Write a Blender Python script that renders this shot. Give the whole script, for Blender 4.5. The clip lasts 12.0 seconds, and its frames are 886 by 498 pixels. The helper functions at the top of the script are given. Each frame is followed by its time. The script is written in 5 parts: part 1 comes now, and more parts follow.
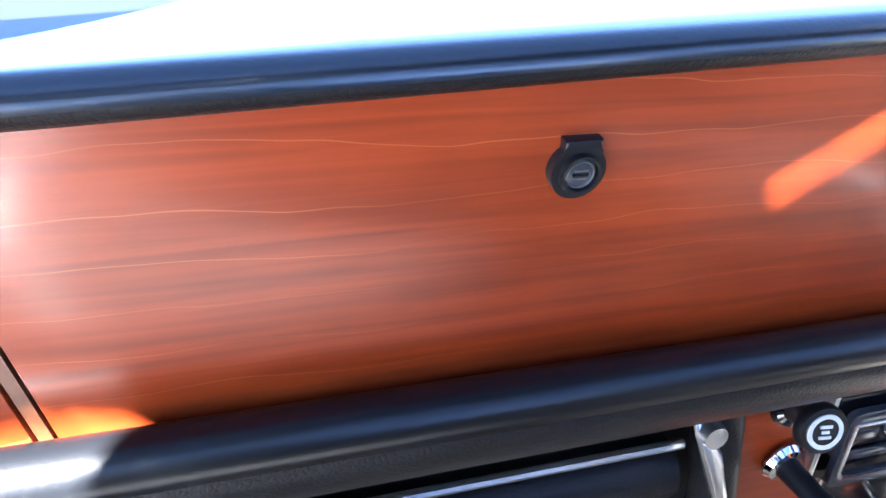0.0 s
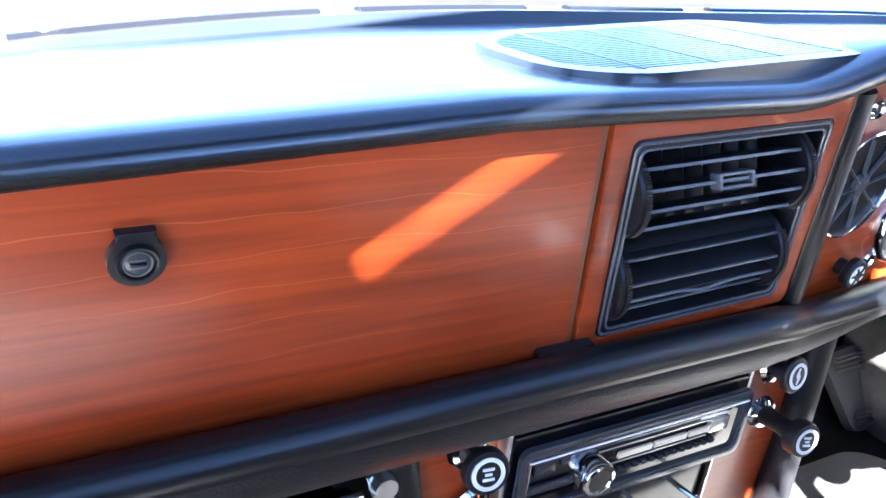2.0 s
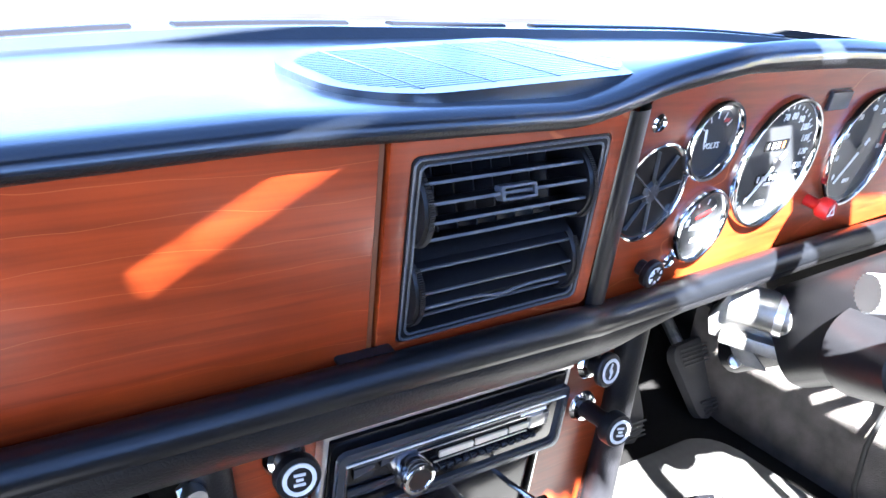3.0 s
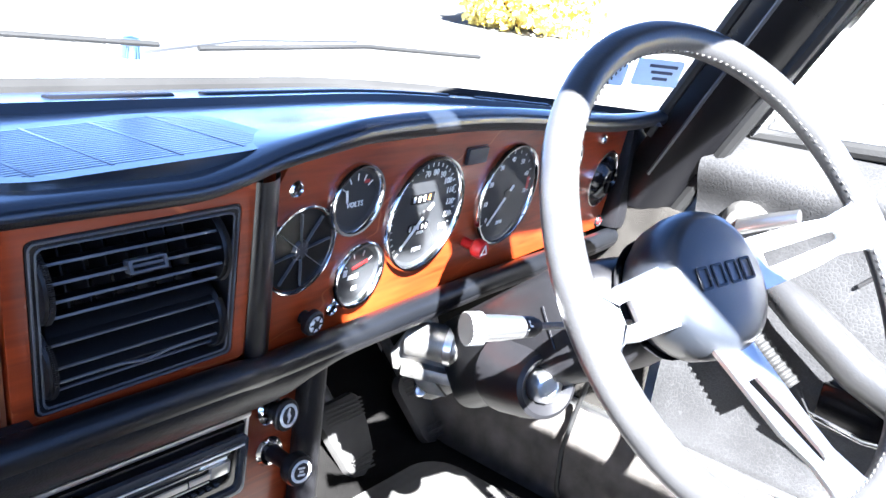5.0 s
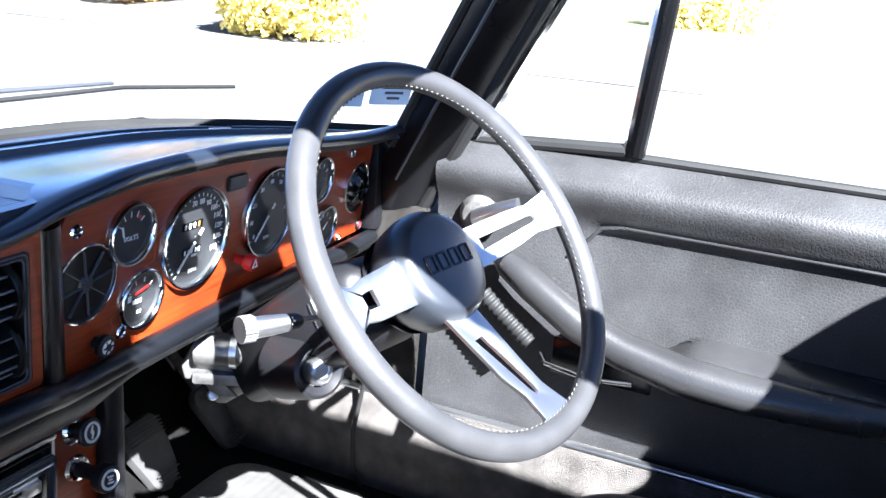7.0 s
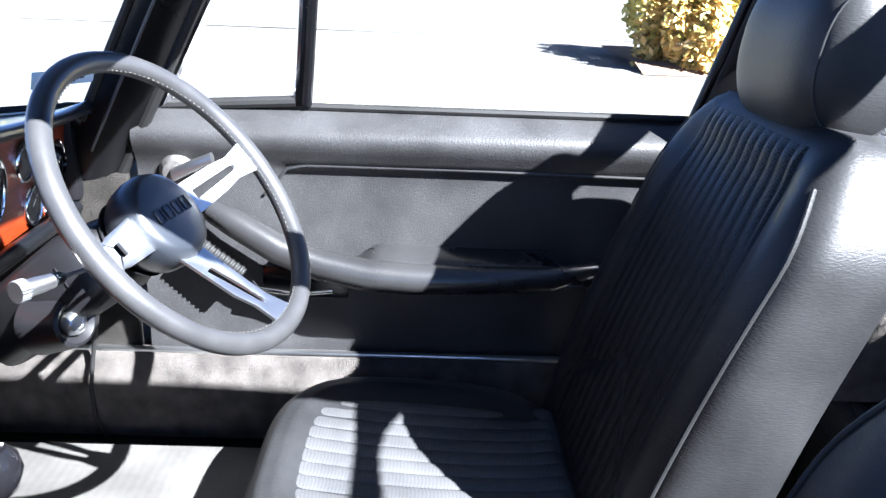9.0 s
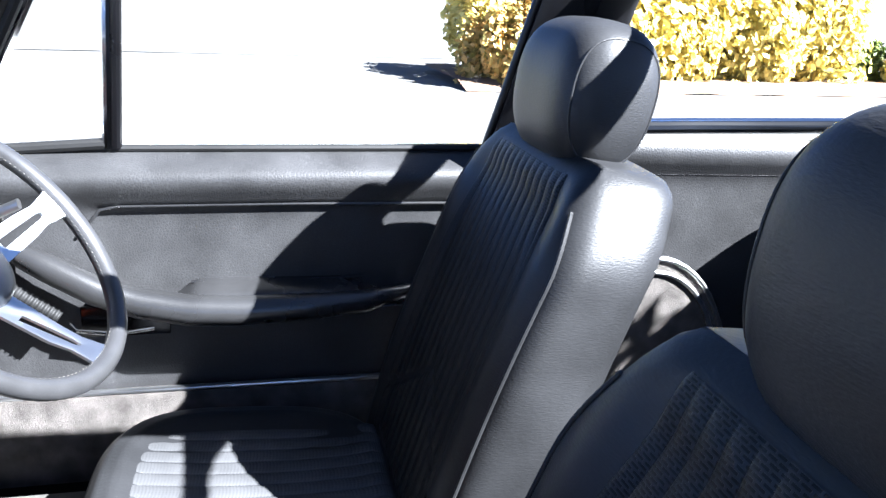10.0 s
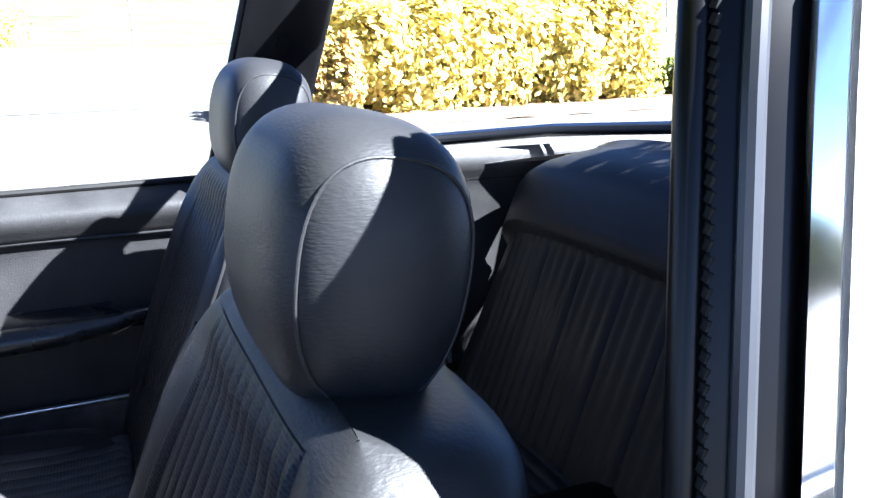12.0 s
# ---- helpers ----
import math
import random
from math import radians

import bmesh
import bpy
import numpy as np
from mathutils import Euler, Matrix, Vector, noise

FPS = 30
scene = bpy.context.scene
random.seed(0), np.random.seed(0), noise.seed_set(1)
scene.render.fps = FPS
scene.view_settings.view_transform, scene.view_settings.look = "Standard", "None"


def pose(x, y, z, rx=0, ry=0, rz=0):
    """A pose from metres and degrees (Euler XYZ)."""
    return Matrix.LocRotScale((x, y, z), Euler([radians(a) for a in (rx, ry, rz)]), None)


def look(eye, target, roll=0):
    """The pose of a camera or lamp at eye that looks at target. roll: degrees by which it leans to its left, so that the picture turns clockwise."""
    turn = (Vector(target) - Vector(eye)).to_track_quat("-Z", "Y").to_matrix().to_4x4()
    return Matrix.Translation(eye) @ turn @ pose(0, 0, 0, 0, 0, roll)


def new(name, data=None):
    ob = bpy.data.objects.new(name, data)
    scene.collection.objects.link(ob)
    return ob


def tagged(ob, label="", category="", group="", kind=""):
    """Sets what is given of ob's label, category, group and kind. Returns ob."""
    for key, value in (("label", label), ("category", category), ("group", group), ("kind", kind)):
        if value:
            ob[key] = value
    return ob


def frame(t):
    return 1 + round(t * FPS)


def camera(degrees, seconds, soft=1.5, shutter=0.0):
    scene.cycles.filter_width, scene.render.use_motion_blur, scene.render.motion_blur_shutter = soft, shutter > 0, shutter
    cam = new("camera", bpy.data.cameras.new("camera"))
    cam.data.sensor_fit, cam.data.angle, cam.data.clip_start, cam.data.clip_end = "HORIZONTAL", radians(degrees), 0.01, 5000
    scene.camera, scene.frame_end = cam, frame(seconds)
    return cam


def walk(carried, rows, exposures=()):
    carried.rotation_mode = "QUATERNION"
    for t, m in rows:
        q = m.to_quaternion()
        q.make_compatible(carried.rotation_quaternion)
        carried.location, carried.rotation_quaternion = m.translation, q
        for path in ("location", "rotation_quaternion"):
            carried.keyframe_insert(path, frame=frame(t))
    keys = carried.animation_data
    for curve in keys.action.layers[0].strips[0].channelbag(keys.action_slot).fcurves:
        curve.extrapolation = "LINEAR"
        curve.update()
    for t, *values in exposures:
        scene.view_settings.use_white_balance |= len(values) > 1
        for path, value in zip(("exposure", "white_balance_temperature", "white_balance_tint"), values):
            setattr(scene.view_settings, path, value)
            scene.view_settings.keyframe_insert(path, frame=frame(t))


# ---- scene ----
cam = camera(56.3, 12.0)
PATH = [
    (0, (-0.391, 0.044, 0.93), (0.213, 1.73, 0.04), 3.3),
    (0.5, (-0.365, 0.042, 0.938), (0.326, 1.698, 0.056), 3.9),
    (1, (-0.342, 0.029, 0.944), (0.448, 1.662, 0.102), 4.2),
    (1.5, (-0.326, 0.016, 0.951), (0.537, 1.625, 0.135), 5.0),
    (2, (-0.312, 0.001, 0.955), (0.611, 1.592, 0.17), 4.9),
    (2.5, (-0.299, -0.012, 0.961), (0.719, 1.523, 0.182), 6.1),
    (3, (-0.279, -0.034, 0.969), (0.85, 1.433, 0.212), 6.5),
    (3.5, (-0.26, -0.051, 0.978), (0.978, 1.341, 0.25), 7.0),
    (5.5, (-0.252, -0.135, 1.017), (1.363, 0.896, 0.442), 7.2),
    (6, (-0.278, -0.16, 1.029), (1.41, 0.765, 0.485), 6.0),
    (6.5, (-0.309, -0.178, 1.039), (1.432, 0.647, 0.502), 5.1),
    (6.7, (-0.321, -0.186, 1.043), (1.438, 0.597, 0.5), 5.1),
    (8.3, (-0.46, -0.193, 1.064), (1.423, 0.063, 0.44), 3.9),
    (8.5, (-0.49, -0.213, 1.073), (1.396, -0.024, 0.436), 3.0),
    (9, (-0.543, -0.206, 1.089), (1.353, -0.258, 0.454), 2.3),
    (9.5, (-0.579, -0.212, 1.11), (1.307, -0.468, 0.497), 2.4),
    (10, (-0.62, -0.236, 1.128), (1.244, -0.667, 0.545), 2.2),
    (10.5, (-0.674, -0.272, 1.13), (1.175, -0.803, 0.585), 1.0),
    (11, (-0.744, -0.324, 1.131), (1.084, -0.937, 0.602), -0.1),
    (11.5, (-0.807, -0.363, 1.133), (0.998, -1.052, 0.614), -0.8),
    (12, (-0.876, -0.393, 1.134), (0.906, -1.153, 0.638), -1.3),
]
EXPO = [(0.0, 5.95, 5800, 10), (2.0, 6.0, 5800, 10), (3.5, 5.95, 5800, 10), (5.5, 4.8, 5800, 10), (6.5, 4.3, 5700, 10), (8.5, 3.95, 5600, 10), (12.0, 3.8, 5500, 10)]
walk(cam, [(t, look(eye, target, roll)) for t, eye, target, roll in PATH], EXPO)

# ---------------------------------------------------------------- light
SUN_WAY = Vector((0.72, 0.88, -1.0)).normalized()
sun = new("sun", bpy.data.lights.new("sun", "SUN"))
sun.data.energy, sun.data.angle, sun.data.color = 5.0, radians(0.5), (1.0, 0.95, 0.88)
sun.matrix_world = look((0, 0, 6), Vector((0, 0, 6)) + SUN_WAY)
world = bpy.data.worlds.new("sky")
scene.world = world
world.use_nodes = True
_wn = world.node_tree
_sky = _wn.nodes.new("ShaderNodeTexSky")
_sky.sky_type, _sky.sun_disc = "NISHITA", False
_sky.sun_elevation = math.asin(-SUN_WAY.z)
_sky.sun_rotation = math.atan2(-SUN_WAY.x, -SUN_WAY.y)
_sky.air_density, _sky.dust_density, _sky.ozone_density, _sky.altitude = 0.18, 0.07, 1.6, 600
_wn.links.new(_sky.outputs[0], _wn.nodes["Background"].inputs[0])
_wn.nodes["Background"].inputs[1].default_value = 0.05


# ---------------------------------------------------------------- materials
def material(name, color, rough=0.5, metal=0.0, **more):
    """A principled material whose colour and roughness vary at two scales, with fine relief."""
    m = bpy.data.materials.new(name)
    m.use_nodes = True
    nt = m.node_tree
    b = nt.nodes["Principled BSDF"]
    b.inputs["Base Color"].default_value = (*color, 1)
    b.inputs["Roughness"].default_value = rough
    b.inputs["Metallic"].default_value = metal
    b.inputs["Specular IOR Level"].default_value = more.get("spec", 0.5)
    if more.get("coat"):
        b.inputs["Coat Weight"].default_value = more["coat"]
        b.inputs["Coat Roughness"].default_value = more.get("coat_rough", 0.08)
    if more.get("flat"):
        return m
    co = nt.nodes.new("ShaderNodeTexCoord")
    big = nt.nodes.new("ShaderNodeTexNoise")
    big.inputs["Scale"].default_value = more.get("stain", 9.0)
    big.inputs["Detail"].default_value = 6
    nt.links.new(co.outputs["Object"], big.inputs["Vector"])
    ramp = nt.nodes.new("ShaderNodeValToRGB")
    v = more.get("vary", 0.25)
    ramp.color_ramp.elements[0].position, ramp.color_ramp.elements[1].position = 0.3, 0.75
    ramp.color_ramp.elements[0].color = (*[c * (1 - v) for c in color], 1)
    ramp.color_ramp.elements[1].color = (*[min(1, c * (1 + v)) for c in color], 1)
    nt.links.new(big.outputs["Fac"], ramp.inputs[0])
    nt.links.new(ramp.outputs[0], b.inputs["Base Color"])
    mr = nt.nodes.new("ShaderNodeMapRange")
    mr.inputs["To Min"].default_value, mr.inputs["To Max"].default_value = rough * 0.85, min(1, rough * 1.2)
    nt.links.new(big.outputs["Fac"], mr.inputs["Value"])
    nt.links.new(mr.outputs[0], b.inputs["Roughness"])
    if more.get("grain"):
        g = nt.nodes.new("ShaderNodeTexVoronoi" if more.get("cells") else "ShaderNodeTexNoise")
        g.inputs["Scale"].default_value = more["grain"]
        if more.get("cells"):
            g.feature = "DISTANCE_TO_EDGE"
            g.inputs["Randomness"].default_value = 1.0
            clip = nt.nodes.new("ShaderNodeMapRange")
            clip.inputs["From Max"].default_value = 0.25
            nt.links.new(g.outputs["Distance"], clip.inputs["Value"])
            out = clip.outputs[0]
            # light caught on the grain's creases, put into the base colour
            if more.get("lit_crease"):
                pale = nt.nodes.new("ShaderNodeMapRange")
                pale.inputs["From Max"].default_value = 0.06
                pale.inputs["To Min"].default_value, pale.inputs["To Max"].default_value = more["lit_crease"], 1.0
                nt.links.new(g.outputs["Distance"], pale.inputs["Value"])
                tint = nt.nodes.new("ShaderNodeVectorMath")
                tint.operation = "SCALE"
                nt.links.new(ramp.outputs[0], tint.inputs[0])
                nt.links.new(pale.outputs[0], tint.inputs["Scale"])
                nt.links.new(tint.outputs[0], b.inputs["Base Color"])
        else:
            g.inputs["Detail"].default_value = 3
            out = g.outputs["Fac"]
        if more.get("squash"):
            mp = nt.nodes.new("ShaderNodeMapping")
            mp.inputs["Scale"].default_value = more["squash"]
            nt.links.new(co.outputs["Object"], mp.inputs["Vector"])
            nt.links.new(mp.outputs[0], g.inputs["Vector"])
        else:
            nt.links.new(co.outputs["Object"], g.inputs["Vector"])
        bump = nt.nodes.new("ShaderNodeBump")
        bump.inputs["Strength"].default_value = more.get("relief", 0.3)
        bump.inputs["Distance"].default_value = more.get("depth", 0.0006)
        nt.links.new(out, bump.inputs["Height"])
        nt.links.new(bump.outputs[0], b.inputs["Normal"])
    return m


def wood_material(name, dark, light, coat=0.6):
    """Lacquered veneer: long grain along local x, fine lighter cracks in the lacquer."""
    m = bpy.data.materials.new(name)
    m.use_nodes = True
    nt = m.node_tree
    b = nt.nodes["Principled BSDF"]
    co = nt.nodes.new("ShaderNodeTexCoord")
    mp = nt.nodes.new("ShaderNodeMapping")
    mp.inputs["Scale"].default_value = (3.2, 90, 90)
    nt.links.new(co.outputs["Object"], mp.inputs["Vector"])
    n1 = nt.nodes.new("ShaderNodeTexNoise")
    n1.inputs["Scale"].default_value, n1.inputs["Detail"].default_value = 2.2, 7
    n1.inputs["Distortion"].default_value = 0.6
    nt.links.new(mp.outputs[0], n1.inputs["Vector"])
    mp2 = nt.nodes.new("ShaderNodeMapping")
    mp2.inputs["Scale"].default_value = (3, 7, 7)
    nt.links.new(co.outputs["Object"], mp2.inputs["Vector"])
    n2 = nt.nodes.new("ShaderNodeTexNoise")
    n2.inputs["Scale"].default_value, n2.inputs["Detail"].default_value = 1.7, 4
    nt.links.new(mp2.outputs[0], n2.inputs["Vector"])
    add = nt.nodes.new("ShaderNodeMath")
    add.operation = "MULTIPLY_ADD"
    add.inputs[1].default_value = 0.6
    nt.links.new(n2.outputs["Fac"], add.inputs[0])
    half = nt.nodes.new("ShaderNodeMath")
    half.operation = "MULTIPLY"
    half.inputs[1].default_value = 0.4
    nt.links.new(n1.outputs["Fac"], half.inputs[0])
    nt.links.new(half.outputs[0], add.inputs[2])
    ramp = nt.nodes.new("ShaderNodeValToRGB")
    ramp.color_ramp.elements[0].position, ramp.color_ramp.elements[1].position = 0.3, 0.72
    ramp.color_ramp.elements[0].color, ramp.color_ramp.elements[1].color = (*dark, 1), (*light, 1)
    nt.links.new(add.outputs[0], ramp.inputs[0])
    # cracks: long, nearly level lines that wander a little and break off
    axes = nt.nodes.new("ShaderNodeSeparateXYZ")
    nt.links.new(co.outputs["Object"], axes.inputs[0])
    mp3 = nt.nodes.new("ShaderNodeMapping")
    mp3.inputs["Scale"].default_value = (7, 16, 16)
    nt.links.new(co.outputs["Object"], mp3.inputs["Vector"])
    n3 = nt.nodes.new("ShaderNodeTexNoise")
    n3.inputs["Scale"].default_value, n3.inputs["Detail"].default_value = 1.0, 3.0
    nt.links.new(mp3.outputs[0], n3.inputs["Vector"])
    rows_ = nt.nodes.new("ShaderNodeMath")
    rows_.operation = "MULTIPLY"
    rows_.inputs[1].default_value = 62.0
    nt.links.new(axes.outputs["Y"], rows_.inputs[0])
    bent = nt.nodes.new("ShaderNodeMath")
    bent.operation = "MULTIPLY_ADD"
    bent.inputs[1].default_value = 1.5
    nt.links.new(n3.outputs["Fac"], bent.inputs[0])
    nt.links.new(rows_.outputs[0], bent.inputs[2])
    wrap = nt.nodes.new("ShaderNodeMath")
    wrap.operation = "PINGPONG"
    wrap.inputs[1].default_value = 0.5
    nt.links.new(bent.outputs[0], wrap.inputs[0])
    line = nt.nodes.new("ShaderNodeMapRange")
    line.inputs["From Min"].default_value, line.inputs["From Max"].default_value = 0.004, 0.013
    line.inputs["To Min"].default_value, line.inputs["To Max"].default_value = 1.0, 0.0
    nt.links.new(wrap.outputs[0], line.inputs["Value"])
    gate = nt.nodes.new("ShaderNodeMapRange")
    gate.inputs["From Min"].default_value, gate.inputs["From Max"].default_value = 0.40, 0.52
    nt.links.new(n2.outputs["Fac"], gate.inputs["Value"])
    both = nt.nodes.new("ShaderNodeMath")
    both.operation = "MULTIPLY"
    nt.links.new(line.outputs[0], both.inputs[0])
    nt.links.new(gate.outputs[0], both.inputs[1])
    soft = nt.nodes.new("ShaderNodeMath")
    soft.operation = "MULTIPLY"
    soft.inputs[1].default_value = 0.55
    nt.links.new(both.outputs[0], soft.inputs[0])
    mix = nt.nodes.new("ShaderNodeMix")
    mix.data_type = "RGBA"
    mix.inputs["B"].default_value = (0.42, 0.12, 0.04, 1)
    nt.links.new(soft.outputs[0], mix.inputs["Factor"])
    nt.links.new(ramp.outputs[0], mix.inputs["A"])
    nt.links.new(mix.outputs["Result"], b.inputs["Base Color"])
    b.inputs["Roughness"].default_value = 0.36
    b.inputs["Specular IOR Level"].default_value = 0.35
    b.inputs["Coat Weight"].default_value = coat
    b.inputs["Coat Roughness"].default_value = 0.17
    bump = nt.nodes.new("ShaderNodeBump")
    bump.inputs["Strength"].default_value, bump.inputs["Distance"].default_value = 0.12, 0.0008
    nt.links.new(n3.outputs["Fac"], bump.inputs["Height"])
    nt.links.new(bump.outputs[0], b.inputs["Coat Normal"])
    return m


def glass_material(name, tint=(0.97, 0.98, 0.98), rough=0.0):
    """Thin clear pane: lets light straight through and mirrors a little."""
    m = bpy.data.materials.new(name)
    m.use_nodes = True
    nt = m.node_tree
    out = nt.nodes["Material Output"]
    nt.nodes.remove(nt.nodes["Principled BSDF"])
    clear, gloss, mix = nt.nodes.new("ShaderNodeBsdfTransparent"), nt.nodes.new("ShaderNodeBsdfGlossy"), nt.nodes.new("ShaderNodeMixShader")
    clear.inputs["Color"].default_value = (*tint, 1)
    gloss.inputs["Roughness"].default_value = rough
    face = nt.nodes.new("ShaderNodeLayerWeight")
    face.inputs["Blend"].default_value = 0.5
    bend = nt.nodes.new("ShaderNodeMath")
    bend.operation = "POWER"
    bend.inputs[1].default_value = 4.0
    nt.links.new(face.outputs["Facing"], bend.inputs[0])
    amount = nt.nodes.new("ShaderNodeMath")
    amount.operation = "MULTIPLY_ADD"
    amount.inputs[1].default_value, amount.inputs[2].default_value = 0.55, 0.035
    nt.links.new(bend.outputs[0], amount.inputs[0])
    nt.links.new(amount.outputs[0], mix.inputs[0])
    nt.links.new(clear.outputs[0], mix.inputs[1])
    nt.links.new(gloss.outputs[0], mix.inputs[2])
    nt.links.new(mix.outputs[0], out.inputs[0])
    return m


VINYL = material("black_vinyl", (0.006, 0.006, 0.007), 0.42, grain=420, cells=True, relief=0.25, depth=0.0004, vary=0.3, spec=0.22)
PAD = material("dash_pad_vinyl", (0.0065, 0.009, 0.014), 0.30, grain=520, relief=0.2, depth=0.0005, vary=0.25, spec=0.6, coat=1.0, coat_rough=0.2)
ROLL = material("dash_roll_vinyl", (0.0035, 0.004, 0.0052), 0.30, grain=520, relief=0.15, depth=0.0004, vary=0.25, spec=0.45)
HUB = material("hub_pad_vinyl", (0.011, 0.013, 0.017), 0.34, grain=520, relief=0.15, depth=0.0004, vary=0.25, spec=0.6, coat=0.6, coat_rough=0.3)
DOOR_VINYL = material("grained_door_vinyl", (0.022, 0.022, 0.0226), 0.40, grain=230, cells=True, relief=0.26, depth=0.0006, vary=0.35, spec=0.3, lit_crease=1.7)
LEATHER = material("seat_leather", (0.0172, 0.0175, 0.0185), 0.42, grain=260, squash=(0.7, 0.7, 2.6), relief=0.40, depth=0.0009, vary=0.35, spec=0.26)
RIM_LEATHER = material("worn_rim_leather", (0.028, 0.028, 0.029), 0.32, grain=500, relief=0.3, depth=0.0005, vary=0.15, stain=30, spec=0.7)
FENCE = material("weathered_post", (0.5, 0.48, 0.44), 0.85, grain=40, relief=0.4, vary=0.2)
THREAD = material("grey_thread", (0.07, 0.066, 0.06), 0.8, vary=0.2)
PEDAL = material("worn_pedal_rubber", (0.022, 0.021, 0.020), 0.7, grain=400, relief=0.4, depth=0.0006, vary=0.4, stain=40)
BRIGHT = material("bright_trim", (0.78, 0.79, 0.8), 0.32, 0.5, stain=40, vary=0.06)
MARK = material("symbol_grey", (0.58, 0.59, 0.59), 0.5, vary=0.1)
ARM_VINYL = material("armrest_vinyl", (0.016, 0.016, 0.0165), 0.27, grain=210, cells=True, relief=0.12, depth=0.0004, vary=0.3, spec=0.6)
VENT_GREY = material("vent_slat_grey", (0.075, 0.08, 0.09), 0.28, vary=0.15)
EARTH = material("brown_earth", (0.16, 0.10, 0.06), 0.95, grain=25, relief=0.8, depth=0.03, vary=0.4, stain=3)


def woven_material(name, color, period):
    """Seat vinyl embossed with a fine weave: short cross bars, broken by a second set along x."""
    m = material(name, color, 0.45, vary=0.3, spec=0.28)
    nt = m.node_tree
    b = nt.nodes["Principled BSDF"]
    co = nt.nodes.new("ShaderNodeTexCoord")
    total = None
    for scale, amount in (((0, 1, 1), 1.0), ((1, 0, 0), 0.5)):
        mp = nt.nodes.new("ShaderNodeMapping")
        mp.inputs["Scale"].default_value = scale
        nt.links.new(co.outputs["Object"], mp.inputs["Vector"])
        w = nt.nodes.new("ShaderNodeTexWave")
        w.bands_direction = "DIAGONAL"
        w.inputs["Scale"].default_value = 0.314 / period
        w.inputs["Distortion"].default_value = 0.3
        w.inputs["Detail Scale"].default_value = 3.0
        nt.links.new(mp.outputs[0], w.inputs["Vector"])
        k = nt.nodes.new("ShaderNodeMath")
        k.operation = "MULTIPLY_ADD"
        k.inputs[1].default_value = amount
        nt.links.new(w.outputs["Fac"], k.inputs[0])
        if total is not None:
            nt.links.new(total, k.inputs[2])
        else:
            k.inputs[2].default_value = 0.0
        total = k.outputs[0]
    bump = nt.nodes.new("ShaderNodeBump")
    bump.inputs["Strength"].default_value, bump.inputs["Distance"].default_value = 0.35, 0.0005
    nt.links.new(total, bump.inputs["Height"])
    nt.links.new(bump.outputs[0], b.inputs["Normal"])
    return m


def dashed_material(name, color, wide, high):
    """Seat vinyl embossed with short staggered dashes that run across the panel."""
    m = material(name, color, 0.42, vary=0.3, spec=0.2)
    nt = m.node_tree
    b = nt.nodes["Principled BSDF"]
    co, sp, cb = nt.nodes.new("ShaderNodeTexCoord"), nt.nodes.new("ShaderNodeSeparateXYZ"), nt.nodes.new("ShaderNodeCombineXYZ")
    nt.links.new(co.outputs["Object"], sp.inputs[0])
    along = nt.nodes.new("ShaderNodeMath")
    along.operation = "SUBTRACT"
    nt.links.new(sp.outputs["Z"], along.inputs[0])
    nt.links.new(sp.outputs["Y"], along.inputs[1])
    nt.links.new(sp.outputs["X"], cb.inputs["X"])
    nt.links.new(along.outputs[0], cb.inputs["Y"])
    br = nt.nodes.new("ShaderNodeTexBrick")
    br.inputs["Scale"].default_value = 100
    br.inputs["Brick Width"].default_value, br.inputs["Row Height"].default_value = wide * 100, high * 100
    br.inputs["Mortar Size"].default_value, br.inputs["Mortar Smooth"].default_value = 0.105, 0.25
    nt.links.new(cb.outputs[0], br.inputs["Vector"])
    tone = nt.nodes.new("ShaderNodeValToRGB")
    tone.color_ramp.elements[0].color = (*[c * 0.12 for c in color], 1)
    tone.color_ramp.elements[1].color = (*[c * 2.3 for c in color], 1)
    nt.links.new(br.outputs["Fac"], tone.inputs[0])
    nt.links.new(tone.outputs[0], b.inputs["Base Color"])
    bump = nt.nodes.new("ShaderNodeBump")
    bump.inputs["Strength"].default_value, bump.inputs["Distance"].default_value = 0.9, 0.0015
    nt.links.new(br.outputs["Fac"], bump.inputs["Height"])
    nt.links.new(bump.outputs[0], b.inputs["Normal"])
    return m


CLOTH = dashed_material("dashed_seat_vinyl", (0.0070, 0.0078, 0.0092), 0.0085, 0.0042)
# Paler copy of the insert vinyl: the cushion's sunlight is put into its colour
SUNLIT_CLOTH = woven_material("sunlit_woven_seat_vinyl", (0.048, 0.0485, 0.050), 0.0024)
WOOD = wood_material("lacquered_walnut_veneer", (0.085, 0.0092, 0.0018), (0.34, 0.048, 0.0085), 0.3)
WOOD_EDGE = material("veneer_edge", (0.11, 0.035, 0.013), 0.4, grain=90, vary=0.3)
CHROME = material("chrome", (0.78, 0.79, 0.8), 0.09, 1.0, stain=40, vary=0.08)
ALLOY = material("brushed_alloy", (0.72, 0.73, 0.74), 0.30, 1.0, grain=900, squash=(1, 18, 1), relief=0.12, depth=0.0003, vary=0.08)
STEEL = material("dull_steel", (0.20, 0.195, 0.185), 0.45, 0.8, vary=0.5, stain=60, grain=300, relief=0.2)
PLASTIC = material("black_plastic", (0.007, 0.007, 0.008), 0.36, grain=700, relief=0.15, vary=0.2, spec=0.35)
GLOSSY = material("glossy_black", (0.005, 0.005, 0.006), 0.14, vary=0.15, spec=0.4)
RUBBER = material("black_rubber", (0.009, 0.009, 0.009), 0.6, grain=300, relief=0.3, vary=0.3, spec=0.25)
DIAL = material("dial_black", (0.012, 0.013, 0.015), 0.6, vary=0.1)
